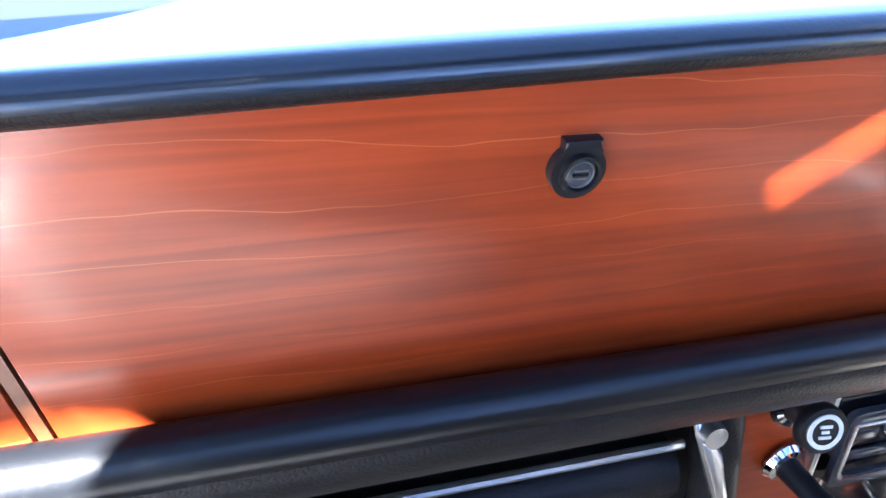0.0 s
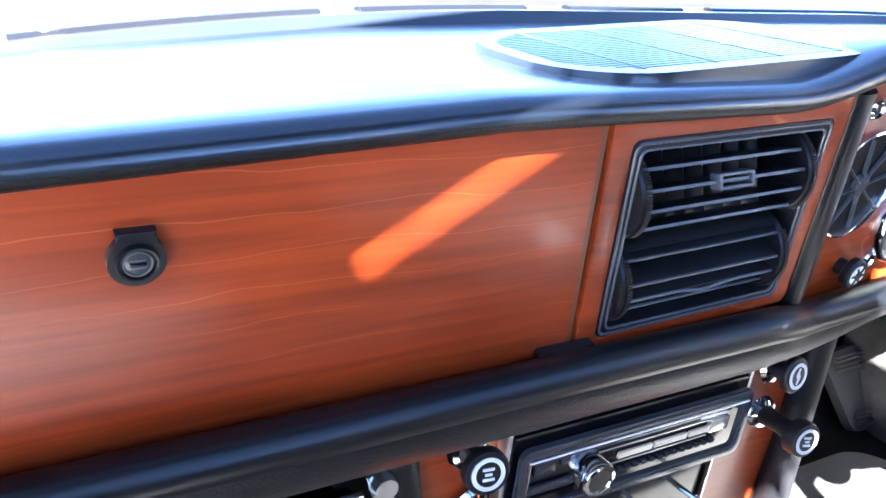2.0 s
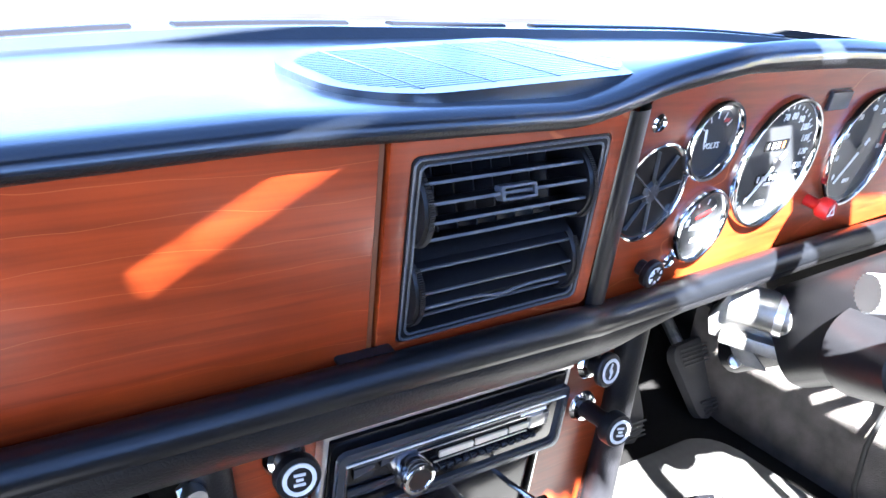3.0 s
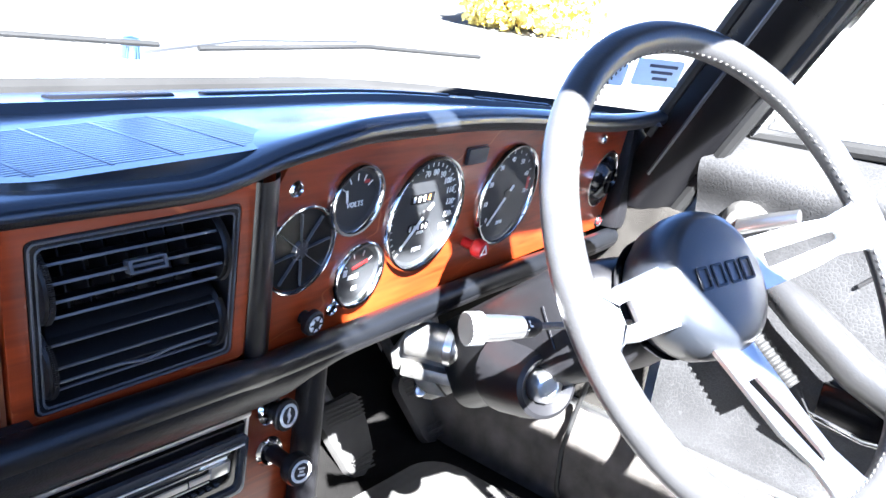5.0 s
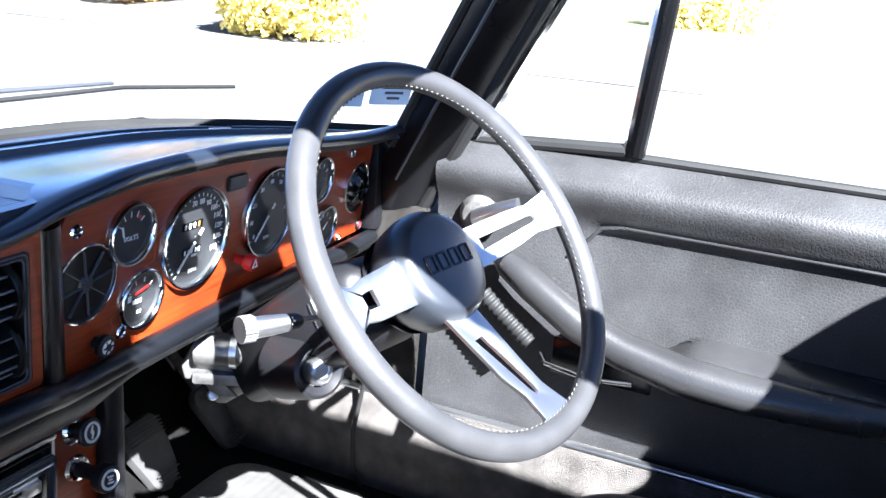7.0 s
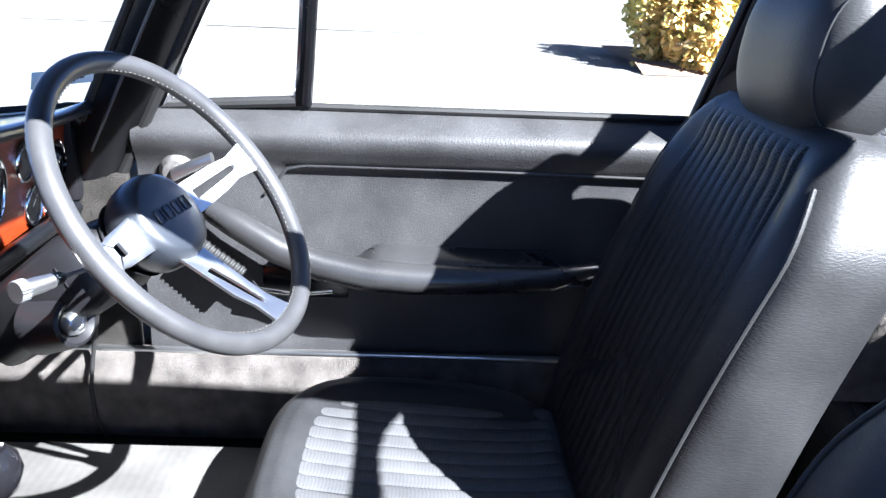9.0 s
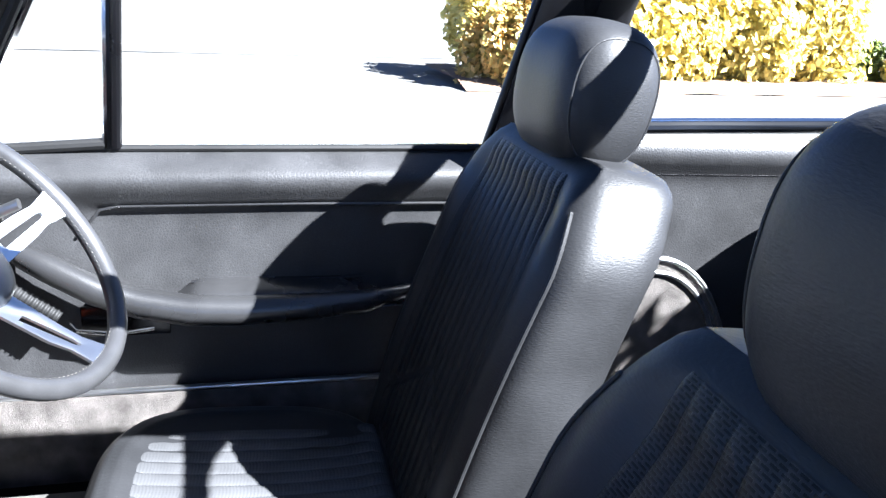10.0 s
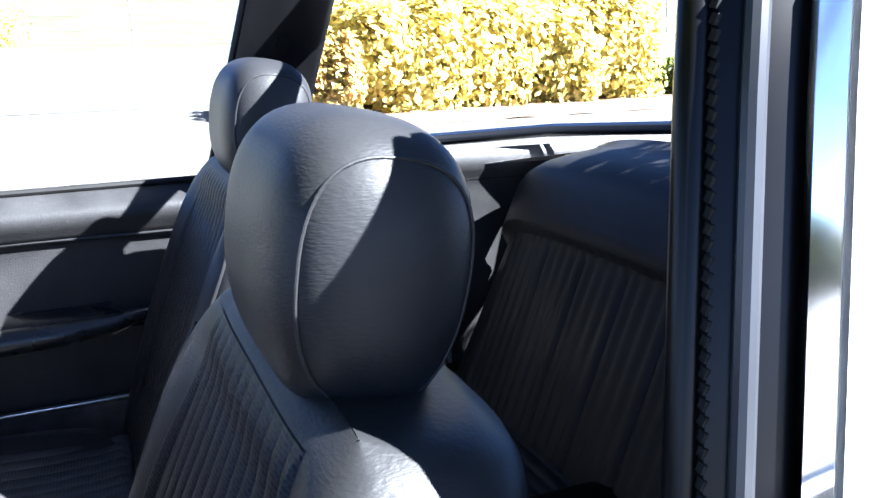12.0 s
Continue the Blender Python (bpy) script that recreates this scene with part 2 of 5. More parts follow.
WHITE = material("dial_white", (0.75, 0.76, 0.74), 0.5, vary=0.06)
CREAM = material("aged_cream", (0.62, 0.52, 0.38), 0.45, vary=0.12)
RED = material("red_plastic", (0.42, 0.012, 0.012), 0.3, vary=0.15)
AMBER = material("amber_ink", (0.6, 0.16, 0.02), 0.5, vary=0.1)
CARPET = material("grey_carpet", (0.095, 0.087, 0.08), 0.95, grain=900, relief=1.0, depth=0.003, vary=0.4, stain=25, spec=0.05)
DARK_CARPET = material("black_carpet", (0.007, 0.0067, 0.0064), 0.95, grain=900, relief=1.0, depth=0.003, vary=0.4, spec=0.03)
KICK = material("brown_black_carpet", (0.022, 0.0205, 0.0185), 0.95, grain=900, relief=1.0, depth=0.003, vary=0.4, stain=25, spec=0.03)
MAT = woven_material("grey_ribbed_mat", (0.07, 0.068, 0.064), 0.007)
PAINT = material("cream_white_paint", (0.62, 0.62, 0.6), 0.25, coat=0.8, vary=0.05)
BLACK_PAINT = material("satin_black_paint", (0.0025, 0.0025, 0.003), 0.28, vary=0.2, spec=0.25)
SILVER = material("grey_plastic", (0.03, 0.032, 0.037), 0.3, vary=0.15)
GLASS = glass_material("window_glass")
LENS = glass_material("dial_glass")
GROUND = material("pale_gravel", (0.092, 0.090, 0.085), 0.95, grain=40, relief=0.7, depth=0.03, vary=0.22, stain=0.5)
GRASS = material("dry_grass", (0.078, 0.090, 0.036), 0.9, grain=6, relief=0.8, depth=0.1, vary=0.4, stain=0.6)
BARK = material("bark", (0.07, 0.05, 0.035), 0.9, grain=30, relief=0.8, depth=0.02)
RADIO = material("radio_grey", (0.055, 0.062, 0.075), 0.22, 0.6, vary=0.15)
SATIN = material("satin_chrome", (0.8, 0.8, 0.8), 0.3, 1.0, stain=40, vary=0.08)
PAPER = material("sticker_paper", (0.45, 0.58, 0.72), 0.6, vary=0.1)
INK = material("sticker_ink", (0.03, 0.04, 0.08), 0.6, vary=0.1)


def leaf_material(name, low, high):
    m = bpy.data.materials.new(name)
    m.use_nodes = True
    nt = m.node_tree
    b = nt.nodes["Principled BSDF"]
    geo = nt.nodes.new("ShaderNodeNewGeometry")
    ramp = nt.nodes.new("ShaderNodeValToRGB")
    ramp.color_ramp.elements[0].color, ramp.color_ramp.elements[1].color = (*low, 1), (*high, 1)
    nt.links.new(geo.outputs["Random Per Island"], ramp.inputs[0])
    nt.links.new(ramp.outputs[0], b.inputs["Base Color"])
    b.inputs["Roughness"].default_value = 0.5
    through_leaf = nt.nodes.new("ShaderNodeBsdfTranslucent")
    nt.links.new(ramp.outputs[0], through_leaf.inputs["Color"])
    mix = nt.nodes.new("ShaderNodeMixShader")
    mix.inputs[0].default_value = 0.35
    nt.links.new(b.outputs[0], mix.inputs[1])
    nt.links.new(through_leaf.outputs[0], mix.inputs[2])
    nt.links.new(mix.outputs[0], nt.nodes["Material Output"].inputs[0])
    return m


LEAF_GOLD = leaf_material("golden_leaves", (0.36, 0.29, 0.05), (0.90, 0.77, 0.26))
LEAF_GREEN = leaf_material("green_leaves", (0.04, 0.07, 0.012), (0.16, 0.2, 0.03))
LEAF_RED = leaf_material("russet_leaves", (0.16, 0.15, 0.03), (0.72, 0.46, 0.14))


# ---------------------------------------------------------------- mesh helpers
def mesh_of(name, bm, mat, smooth=35):
    me = bpy.data.meshes.new(name)
    bmesh.ops.recalc_face_normals(bm, faces=bm.faces)
    bm.to_mesh(me)
    bm.free()
    me.materials.append(mat)
    if smooth:
        for p in me.polygons:
            p.use_smooth = True
        me.set_sharp_from_angle(angle=radians(smooth))
    return me


def part(name, bm, mat, parent=None, label="", smooth=35):
    ob = new(name, mesh_of(name, bm, mat, smooth))
    if parent is not None:
        ob.parent = parent
    return tagged(ob, label) if label else ob


def thing(name, label, category, m=None, group="", kind=""):
    ob = new(name)
    ob.empty_display_size = 0.02
    if m is not None:
        ob.matrix_world = m
    return tagged(ob, label, category, group, kind)


def box(size, at=(0, 0, 0), bevel=0.0, segs=2, bm=None, turn=None):
    own = bmesh.new()
    bmesh.ops.create_cube(own, size=1)
    for v in own.verts:
        v.co = Vector((v.co.x * size[0], v.co.y * size[1], v.co.z * size[2]))
    if bevel:
        bmesh.ops.bevel(own, geom=own.edges[:], offset=min(bevel, 0.49 * min(size)), segments=segs, profile=0.6, affect="EDGES")
    m = Matrix.Translation(at) @ (turn if turn is not None else Matrix())
    bmesh.ops.transform(own, matrix=m, verts=own.verts)
    return join(bm, own)


def join(bm, own):
    if bm is None:
        return own
    me = bpy.data.meshes.new("tmp")
    own.to_mesh(me)
    own.free()
    bm.from_mesh(me)
    bpy.data.meshes.remove(me)
    return bm


def lathe(profile, n=40, bm=None, m=None, arc=1.0):
    """Turns (radius, height) pairs about z."""
    own = bmesh.new()
    rings = []
    for r, h in profile:
        if r < 1e-6:
            rings.append([own.verts.new((0, 0, h))])
        else:
            rings.append([own.verts.new((r * math.cos(2 * math.pi * i / n), r * math.sin(2 * math.pi * i / n), h)) for i in range(n)])
    for a, b in zip(rings, rings[1:]):
        for i in range(n):
            j = (i + 1) % n
            q = [a[i % len(a)], a[j % len(a)], b[j % len(b)], b[i % len(b)]]
            q = list(dict.fromkeys(q))
            if len(q) > 2:
                own.faces.new(q)
    if m is not None:
        bmesh.ops.transform(own, matrix=m, verts=own.verts)
    return join(bm, own)


def tube(points, radius, n=10, closed=False, bm=None, caps=True, flat=1.0, up=None):
    """A round bar along points; radius a number or one per point; flat squashes it along its second axis."""
    own = bmesh.new()
    pts = [Vector(p) for p in points]
    count = len(pts)
    rad = radius if isinstance(radius, (list, tuple)) else [radius] * count
    rings, side = [], None
    for i, p in enumerate(pts):
        a = pts[(i - 1) % count] if closed or i else p
        b = pts[(i + 1) % count] if closed or i < count - 1 else p
        d = (b - a).normalized()
        if up is not None:
            side = d.cross(Vector(up)).normalized()
        elif side is None:
            side = d.orthogonal().normalized()
        else:
            side = (side - d * side.dot(d)).normalized()
        other = d.cross(side)
        rings.append([own.verts.new(p + rad[i] * (math.cos(2 * math.pi * k / n) * side + flat * math.sin(2 * math.pi * k / n) * other)) for k in range(n)])
    for i in range(count if closed else count - 1):
        a, b = rings[i], rings[(i + 1) % count]
        for k in range(n):
            own.faces.new((a[k], a[(k + 1) % n], b[(k + 1) % n], b[k]))
    if caps and not closed:
        own.faces.new(rings[0][::-1])
        own.faces.new(rings[-1])
    return join(bm, own)


def sheet(f, nu, nv, bm=None, wrap_u=False):
    """A grid surface f(u, v), u and v from 0 to 1."""
    own = bmesh.new()
    g = [[own.verts.new(f(i / nu, j / nv)) for j in range(nv + 1)] for i in range(nu if wrap_u else nu + 1)]
    for i in range(nu):
        for j in range(nv):
            k = (i + 1) % nu if wrap_u else i + 1
            own.faces.new((g[i][j], g[k][j], g[k][j + 1], g[i][j + 1]))
    return join(bm, own)


def slab(outline, depth, bevel=0.0, bm=None, m=None, segs=2):
    """A plate with an xy outline, from z = 0 down to -depth."""
    own = bmesh.new()
    top = [own.verts.new((x, y, 0)) for x, y in outline]
    low = [own.verts.new((x, y, -depth)) for x, y in outline]
    own.faces.new(top)
    own.faces.new(low[::-1])
    n = len(outline)
    for i in range(n):
        own.faces.new((top[i], low[i], low[(i + 1) % n], top[(i + 1) % n]))
    if bevel:
        edge = [e for e in own.edges if e.verts[0].co.z > -1e-6 and e.verts[1].co.z > -1e-6]
        bmesh.ops.bevel(own, geom=edge, offset=bevel, segments=segs, profile=0.6, affect="EDGES")
    if m is not None:
        bmesh.ops.transform(own, matrix=m, verts=own.verts)
    return join(bm, own)


def ring_plate(outer, inner, depth, bevel=0.0, bm=None):
    """A frame between two outlines with as many points each."""
    own = bmesh.new()
    n = len(outer)
    lay = [[own.verts.new((x, y, z)) for x, y in o] for o, z in ((outer, 0), (inner, 0), (inner, -depth), (outer, -depth))]
    for a, b in zip(lay, lay[1:] + lay[:1]):
        for i in range(n):
            own.faces.new((a[i], b[i], b[(i + 1) % n], a[(i + 1) % n]))
    if bevel:
        edge = [e for e in own.edges if all(v.co.z > -1e-6 for v in e.verts) and sum(v in lay[0] for v in e.verts) != 1]
        bmesh.ops.bevel(own, geom=edge, offset=bevel, segments=2, profile=0.6, affect="EDGES")
    return join(bm, own)


def rounded(w, h, r, n=6, cx=0.0, cy=0.0):
    pts = []
    for sx, sy, a0 in ((1, 1, 0), (-1, 1, 90), (-1, -1, 180), (1, -1, 270)):
        for k in range(n + 1):
            a = radians(a0 + 90 * k / n)
            pts.append((cx + sx * (w / 2 - r) + r * math.cos(a), cy + sy * (h / 2 - r) + r * math.sin(a)))
    return pts


def step(a, b, x):
    t = min(1.0, max(0.0, (x - a) / (b - a)))
    return t * t * (3 - 2 * t)


def frame_of(origin, right, up):
    r, u = Vector(right).normalized(), Vector(up).normalized()
    n = r.cross(u).normalized()
    u = n.cross(r)
    return Matrix(((r.x, u.x, n.x, origin[0]), (r.y, u.y, n.y, origin[1]), (r.z, u.z, n.z, origin[2]), (0, 0, 0, 1)))


def writing(text, size, m, mat, name, parent, depth=0.0003, align="CENTER", shear=0.0, width=1.0):
    """Raised lettering as a mesh."""
    cu = bpy.data.curves.new("letters", "FONT")
    cu.body, cu.size, cu.extrude, cu.align_x, cu.align_y, cu.shear = text, size, depth, align, "CENTER", shear
    cu.resolution_u = 2
    tmp = bpy.data.objects.new("letters", cu)
    scene.collection.objects.link(tmp)
    me = bpy.data.meshes.new_from_object(tmp.evaluated_get(bpy.context.evaluated_depsgraph_get()))
    bpy.data.objects.remove(tmp)
    me.transform(m @ Matrix.Diagonal((width, 1, 1, 1)))
    me.materials.clear()
    me.materials.append(mat)
    ob = new(name, me)
    ob.parent = parent
    return ob


# the two planes of the fascia: local x along it, y up, z out to the seats
FASCIA = frame_of((0, 0.2545, 0.82), (1, 0, 0), (0, -0.164, 0.986))
CLUSTER = frame_of((0.35, 0.2885, 0.82), (1, 0.0685, 0), (0.008, -0.1186, 0.9929))


# ---------------------------------------------------------------- ground and distance
def ground_sheet():
    bm = bmesh.new()
    bmesh.ops.create_grid(bm, x_segments=60, y_segments=60, size=900)
    return tagged(part("ground", bm, GROUND, smooth=0), "pale sunlit gravel ground reaching the horizon", "ground", kind="structure")


ground_sheet()


def yard_height(x):
    """The yard is level round the car and climbs gently towards the grass."""
    return 0.95 * max(0.0, min(1.0, (x - 16) / 11))


rise = bmesh.new()
sheet(lambda u, v: (15 + 13 * u, -90 + 200 * v, 0.01 + yard_height(15 + 13 * u) + 0.02 * noise.noise((u * 14, v * 90, 2))), 26, 80, bm=rise)
tagged(part("yard_rise", rise, GROUND), "pale sunlit gravel climbing gently to the grass", "gravel", kind="structure")
bank = bmesh.new()
sheet(lambda u, v: (27.5 + 90 * u, -110 + 240 * v, 0.95 + 9 * u ** 1.3 + 0.35 * noise.noise((u * 9, v * 20, 0)) * step(0, 0.1, u)), 40, 80, bm=bank)
tagged(part("grass_bank", bank, GRASS), "sunlit dry grass bank rising behind the gravel yard", "grass", kind="structure")


# ---------------------------------------------------------------- body of the car
def ws_edge(x):
    """How far ahead the windscreen's foot lies."""
    return 0.515 - 2.05 * max(0.0, abs(x) - 0.3) ** 2


def screen_foot(x):
    """Height of the dash top where it meets the windscreen; it falls away on the passenger's side."""
    return 0.886 - 0.2 * min(0.0, x) ** 2


body = thing("car_body", "cream white open tourer body with black interior trim", "car body", kind="structure")
bm = bmesh.new()  # bonnet and scuttle ahead of the screen
sheet(lambda u, v: Vector((-0.74 + 1.48 * u, ws_edge(-0.66 + 1.32 * u) + 0.02 + 1.35 * v, 0.875 - 0.10 * v - 0.11 * abs(2 * u - 1) ** 3.5 + 0.012 * math.exp(-((u - 0.5) / 0.16) ** 2) * step(0.05, 0.2, v))), 40, 24, bm=bm)
part("bonnet", bm, PAINT, body, "cream white bonnet in full sun")
bm = bmesh.new()
sheet(lambda u, v: Vector((0.74 - 0.0 * v, 1.6 - 3.8 * u, 0.80 - 0.62 * v)), 2, 2, bm=bm)
part("outer_side", bm, PAINT, body)
part("front_wing", box((0.02, 1.62, 0.62), (-0.74, 1.05, 0.49), 0.006), PAINT, body)
part("rear_wing", box((0.02, 1.60, 0.68), (-0.74, -1.48, 0.52), 0.006), PAINT, body)
part("side_sill", box((0.02, 0.92, 0.24), (-0.74, -0.22, 0.30), 0.006), PAINT, body)
part("nose_panel", box((1.48, 0.04, 0.58), (0, 1.88, 0.47), 0.015), PAINT, body)
part("tail_panel", box((1.48, 0.04, 0.66), (0, -2.3, 0.52), 0.015), PAINT, body)
part("underbody", box((1.40, 4.1, 0.03), (0, -0.2, 0.19), 0.005), BLACK_PAINT, body)


def road_wheel(x, y):
    """A tyre on a bright rim, standing on the ground."""
    m = Matrix.Translation((x, y, 0.30)) @ pose(0, 0, 0, 0, 90 if x > 0 else -90, 0)
    tyre = part("tyre", lathe([(0.19, -0.08), (0.24, -0.085), (0.29, -0.08), (0.30, -0.06), (0.30, 0.06), (0.29, 0.08), (0.24, 0.085), (0.19, 0.08)], 40, m=m), RUBBER, body, "black road tyre")
    part("wheel_rim", lathe([(0.0, 0.05), (0.05, 0.055), (0.07, 0.03), (0.16, 0.03), (0.19, 0.075), (0.195, 0.08)], 40, m=m), ALLOY, tyre, "alloy wheel rim")


for wx in (-0.66, 0.66):
    for wy in (1.25, -1.35):
        road_wheel(wx, wy)
floor_z = 0.36
bm = bmesh.new()
sheet(lambda u, v: Vector((-0.64 + 1.28 * u, 0.75 - 2.2 * v, floor_z + 0.004 * noise.noise((u * 9, v * 9, 3)) + 0.16 * step(0.11, 0.0, v))), 40, 60, bm=bm)
tagged(part("floor", bm, DARK_CARPET), "black carpeted car floor", "floor", kind="structure")
bm = box((1.4, 0.03, 0.5), (0, 0.74, 0.59))
tagged(part("bulkhead", bm, DARK_CARPET), "dark carpeted bulkhead behind the pedals", "bulkhead", kind="structure")
# gearbox tunnel
bm = bmesh.new()
sheet(lambda u, v: Vector((-0.12 + 0.24 * u, 0.7 - 1.9 * v, floor_z + (0.15 + 0.03 * step(0.5, 0.1, v)) * max(0.0, math.sin(math.pi * u)) ** 0.45)), 20, 30, bm=bm)
tagged(part("transmission_tunnel", bm, DARK_CARPET), "dark carpeted transmission tunnel between the seats", "tunnel", kind="structure")


def sill(side):
    ob = thing("sill", "grey carpeted sill with bright metal tread strip", "door sill", kind="structure")
    x = 0.64 * side
    bm = box((0.03, 1.55, 0.16), (x + 0.012 * side, -0.2, 0.43), 0.008)
    part("sill_carpet", bm, CARPET, ob, "grey carpet along the sill")
    bm = box((0.012, 1.5, 0.007), (x + 0.004 * side, -0.2, 0.512), 0.003)
    part("tread_strip", bm, ALLOY, ob, "bright aluminium tread strip")
    return ob


sill(1)
sill(-1)
bm = box((0.02, 0.42, 0.42), (0.66, 0.44, 0.58), 0.006)
tagged(part("kick_panel", bm, KICK), "dark carpeted kick panel ahead of the door", "trim panel", kind="structure")
bm = box((0.02, 0.42, 0.42), (-0.66, 0.44, 0.58), 0.006)
tagged(part("kick_panel", bm, KICK), "dark carpeted kick panel ahead of the door", "trim panel", kind="structure")


# windscreen pillars, header, roll-over hoop with its centre bar
def pillar_at(side, z):
    k = (z - 0.88) / 0.36
    return Vector((side * (0.665 - 0.075 * k), 0.235 - 0.20 * k, z))


def windscreen_frame():
    ob = thing("windscreen_frame", "black windscreen pillars and header with chrome edging", "windscreen frame", kind="structure")
    for side in (1, -1):
        zs = [0.78 + 0.46 * i / 10 for i in range(11)]
        ring = ((-0.034, 0.040), (-0.040, 0.020), (-0.034, -0.030), (-0.022, -0.046), (0.022, -0.046), (0.03, -0.02), (0.026, 0.036), (0.0, 0.048))
        bm = bmesh.new()
        sheet(lambda u, v: pillar_at(side, zs[round(v * 10)]) + Vector((side * ring[round(u * 8) % 8][0], ring[round(u * 8) % 8][1], 0)), 8, 10, bm=bm, wrap_u=True)
        part("pillar", bm, BLACK_PAINT, ob)
        at = lambda z, dx, dy: pillar_at(side, z) + Vector((side * dx, dy, 0))
        part("pillar_trim", tube([at(z, -0.036, 0.008) for z in zs[1:]], 0.0035, 8), SILVER, ob, "worn trim line")
        part("screen_seal", tube([at(z, -0.034, 0.040) for z in zs[2:]], 0.007, 8), RUBBER, ob)
        part("door_seal", tube([at(z, -0.022, -0.046) for z in zs], 0.008, 8), RUBBER, ob)
    top = [pillar_at(1, 1.24).lerp(pillar_at(-1, 1.24), i / 14) + Vector((0, 0.07 * math.sin(math.pi * i / 14), 0)) for i in range(15)]
    part("header", tube(top, 0.05, 12, flat=0.5, up=(0, 0, 1)), BLACK_PAINT, ob)
    # unseen visors, added and sized to throw shade on the dash
    for x, w in ((-0.1975, 0.295), (0.30, 0.50)):
        part("shade_visor", box((w, 0.165, 0.014), (x, -0.0075, 1.231), 0.006, turn=pose(0, 0, 0, 6, 0, 0)), VINYL, ob, "unseen black padded visor, added folded back to shade the dash")
    foot = [Vector((x, ws_edge(x) + 0.012, screen_foot(x) - 0.002)) for x in np.linspace(-0.655, 0.655, 41)]
    part("screen_foot_seal", tube(foot, 0.011, 8), RUBBER, ob)
    bm = bmesh.new()

    def pane(u, v):
        x = -0.65 + 1.3 * u
        a = Vector((x, ws_edge(x) + 0.012, screen_foot(x) + 0.004))
        b = pillar_at(1, 1.235).lerp(pillar_at(-1, 1.235), 1 - u) + Vector((0, 0.07 * math.sin(math.pi * u), 0))
        return a.lerp(b, v)
    sheet(pane, 40, 12, bm=bm)
    p = part("windscreen_glass", bm, GLASS, ob)
    p.visible_shadow = False
    return ob


windscreen_frame()


def hoop():
    ob = thing("roll_over_bar", "black padded T-shaped roll-over bar", "roll bar", kind="structure")
    for side in (1, -1):
        zs = [0.80 + 0.44 * i / 10 for i in range(11)]
        at = lambda z, dx, dy: Vector((side * (0.632 - 0.19 * (z - 0.9) + dx), (-0.589 - 0.25 * (z - 0.9) if side > 0 else -0.606 - 0.13 * (z - 0.9) - 0.55 * max(0.0, z - 1.15)) + dy, z))
        deep = 0.150 if side > 0 else 0.075
        ring = ((-0.022, -0.012), (-0.014, 0.0), (0.010, 0.0), (0.022, -0.018), (0.022, 0.015 - deep), (0.010, -deep), (-0.014, -deep), (-0.024, 0.015 - deep))
        bm = bmesh.new()
        sheet(lambda u, v: at(zs[round(v * 10)], *ring[round(u * 8) % 8]), 8, 10, bm=bm, wrap_u=True)
        part("post", bm, BLACK_PAINT, ob)
        part("post_seal", tube([at(z, -0.002, 0.002) for z in zs], 0.008, 12), BLACK_PAINT, ob, "rubber door seal")
        part("post_trim", tube([at(z, 0.019, -0.012) for z in zs], 0.0055, 10), SILVER, ob, "bright trim beside the seal")
        for i in range(64):
            z = 0.82 + 0.41 * i / 63
            part("seal_block", box((0.0045, 0.0022, 0.0052), at(z, 0.0085, -0.0002), 0.0004, turn=pose(0, 0, 0, 14, side * 11, 0), segs=1), RUBBER, ob)
        if side < 0:
            # outer faces of the passenger's post: polished finisher, then cream paint
            for d0, d1, mat, nm in ((-0.034, -0.056, CHROME, "finisher"), (-0.058, -0.24, PAINT, "outer_panel")):
                bm = bmesh.new()
                for k in (0.026, 0.030):
                    sheet(lambda u, v: at(zs[round(v * 10)], k - 0.1 * u * (d0 - d1), d0 + (d1 - d0) * u), 1, 10, bm=bm)
                part(nm, bm, mat, ob, "polished post finisher" if mat is CHROME else "cream white painted post panel")
    flare = [math.exp(-(0.568 * math.cos(math.pi * i / 32) / 0.10) ** 2) for i in range(33)]
    wide = [0.011 + 0.050 * math.cos(math.pi * i / 32) ** 2 + 0.033 * flare[i] for i in range(33)]
    top = [Vector((0.568 * math.cos(math.pi * i / 32), -0.798 - wide[i] + 0.015 * flare[i], 1.236 + 0.03 * math.sin(math.pi * i / 32))) for i in range(33)]
    part("cross_bar", tube(top, wide, 14, flat=0.4, up=(0, 0, 1)), BLACK_PAINT, ob)
    mid = [Vector((0, -0.82 + 0.915 * i / 10, 1.262 + 0.012 * math.sin(math.pi * i / 10))) for i in range(11)]
    part("centre_bar", tube(mid, 0.048, 14, flat=0.45, up=(0, 0, 1)), BLACK_PAINT, ob)
    return ob


hoop()


# ---------------------------------------------------------------- dashboard
def lip(x):
    """Foremost edge of the padded top: y, z under it."""
    c = step(0.045, 0.105, x)
    y = 0.232 * (1 - c) + (0.2885 + 0.0685 * (x - 0.35) - 0.050) * c
    left = 0.879 + 0.046 * min(0.0, x + 0.15)
    right = 0.9045 - 0.021 * step(0.20, 0.56, x)
    h = step(-0.008, 0.118, x)
    return y, left * (1 - h) + right * h


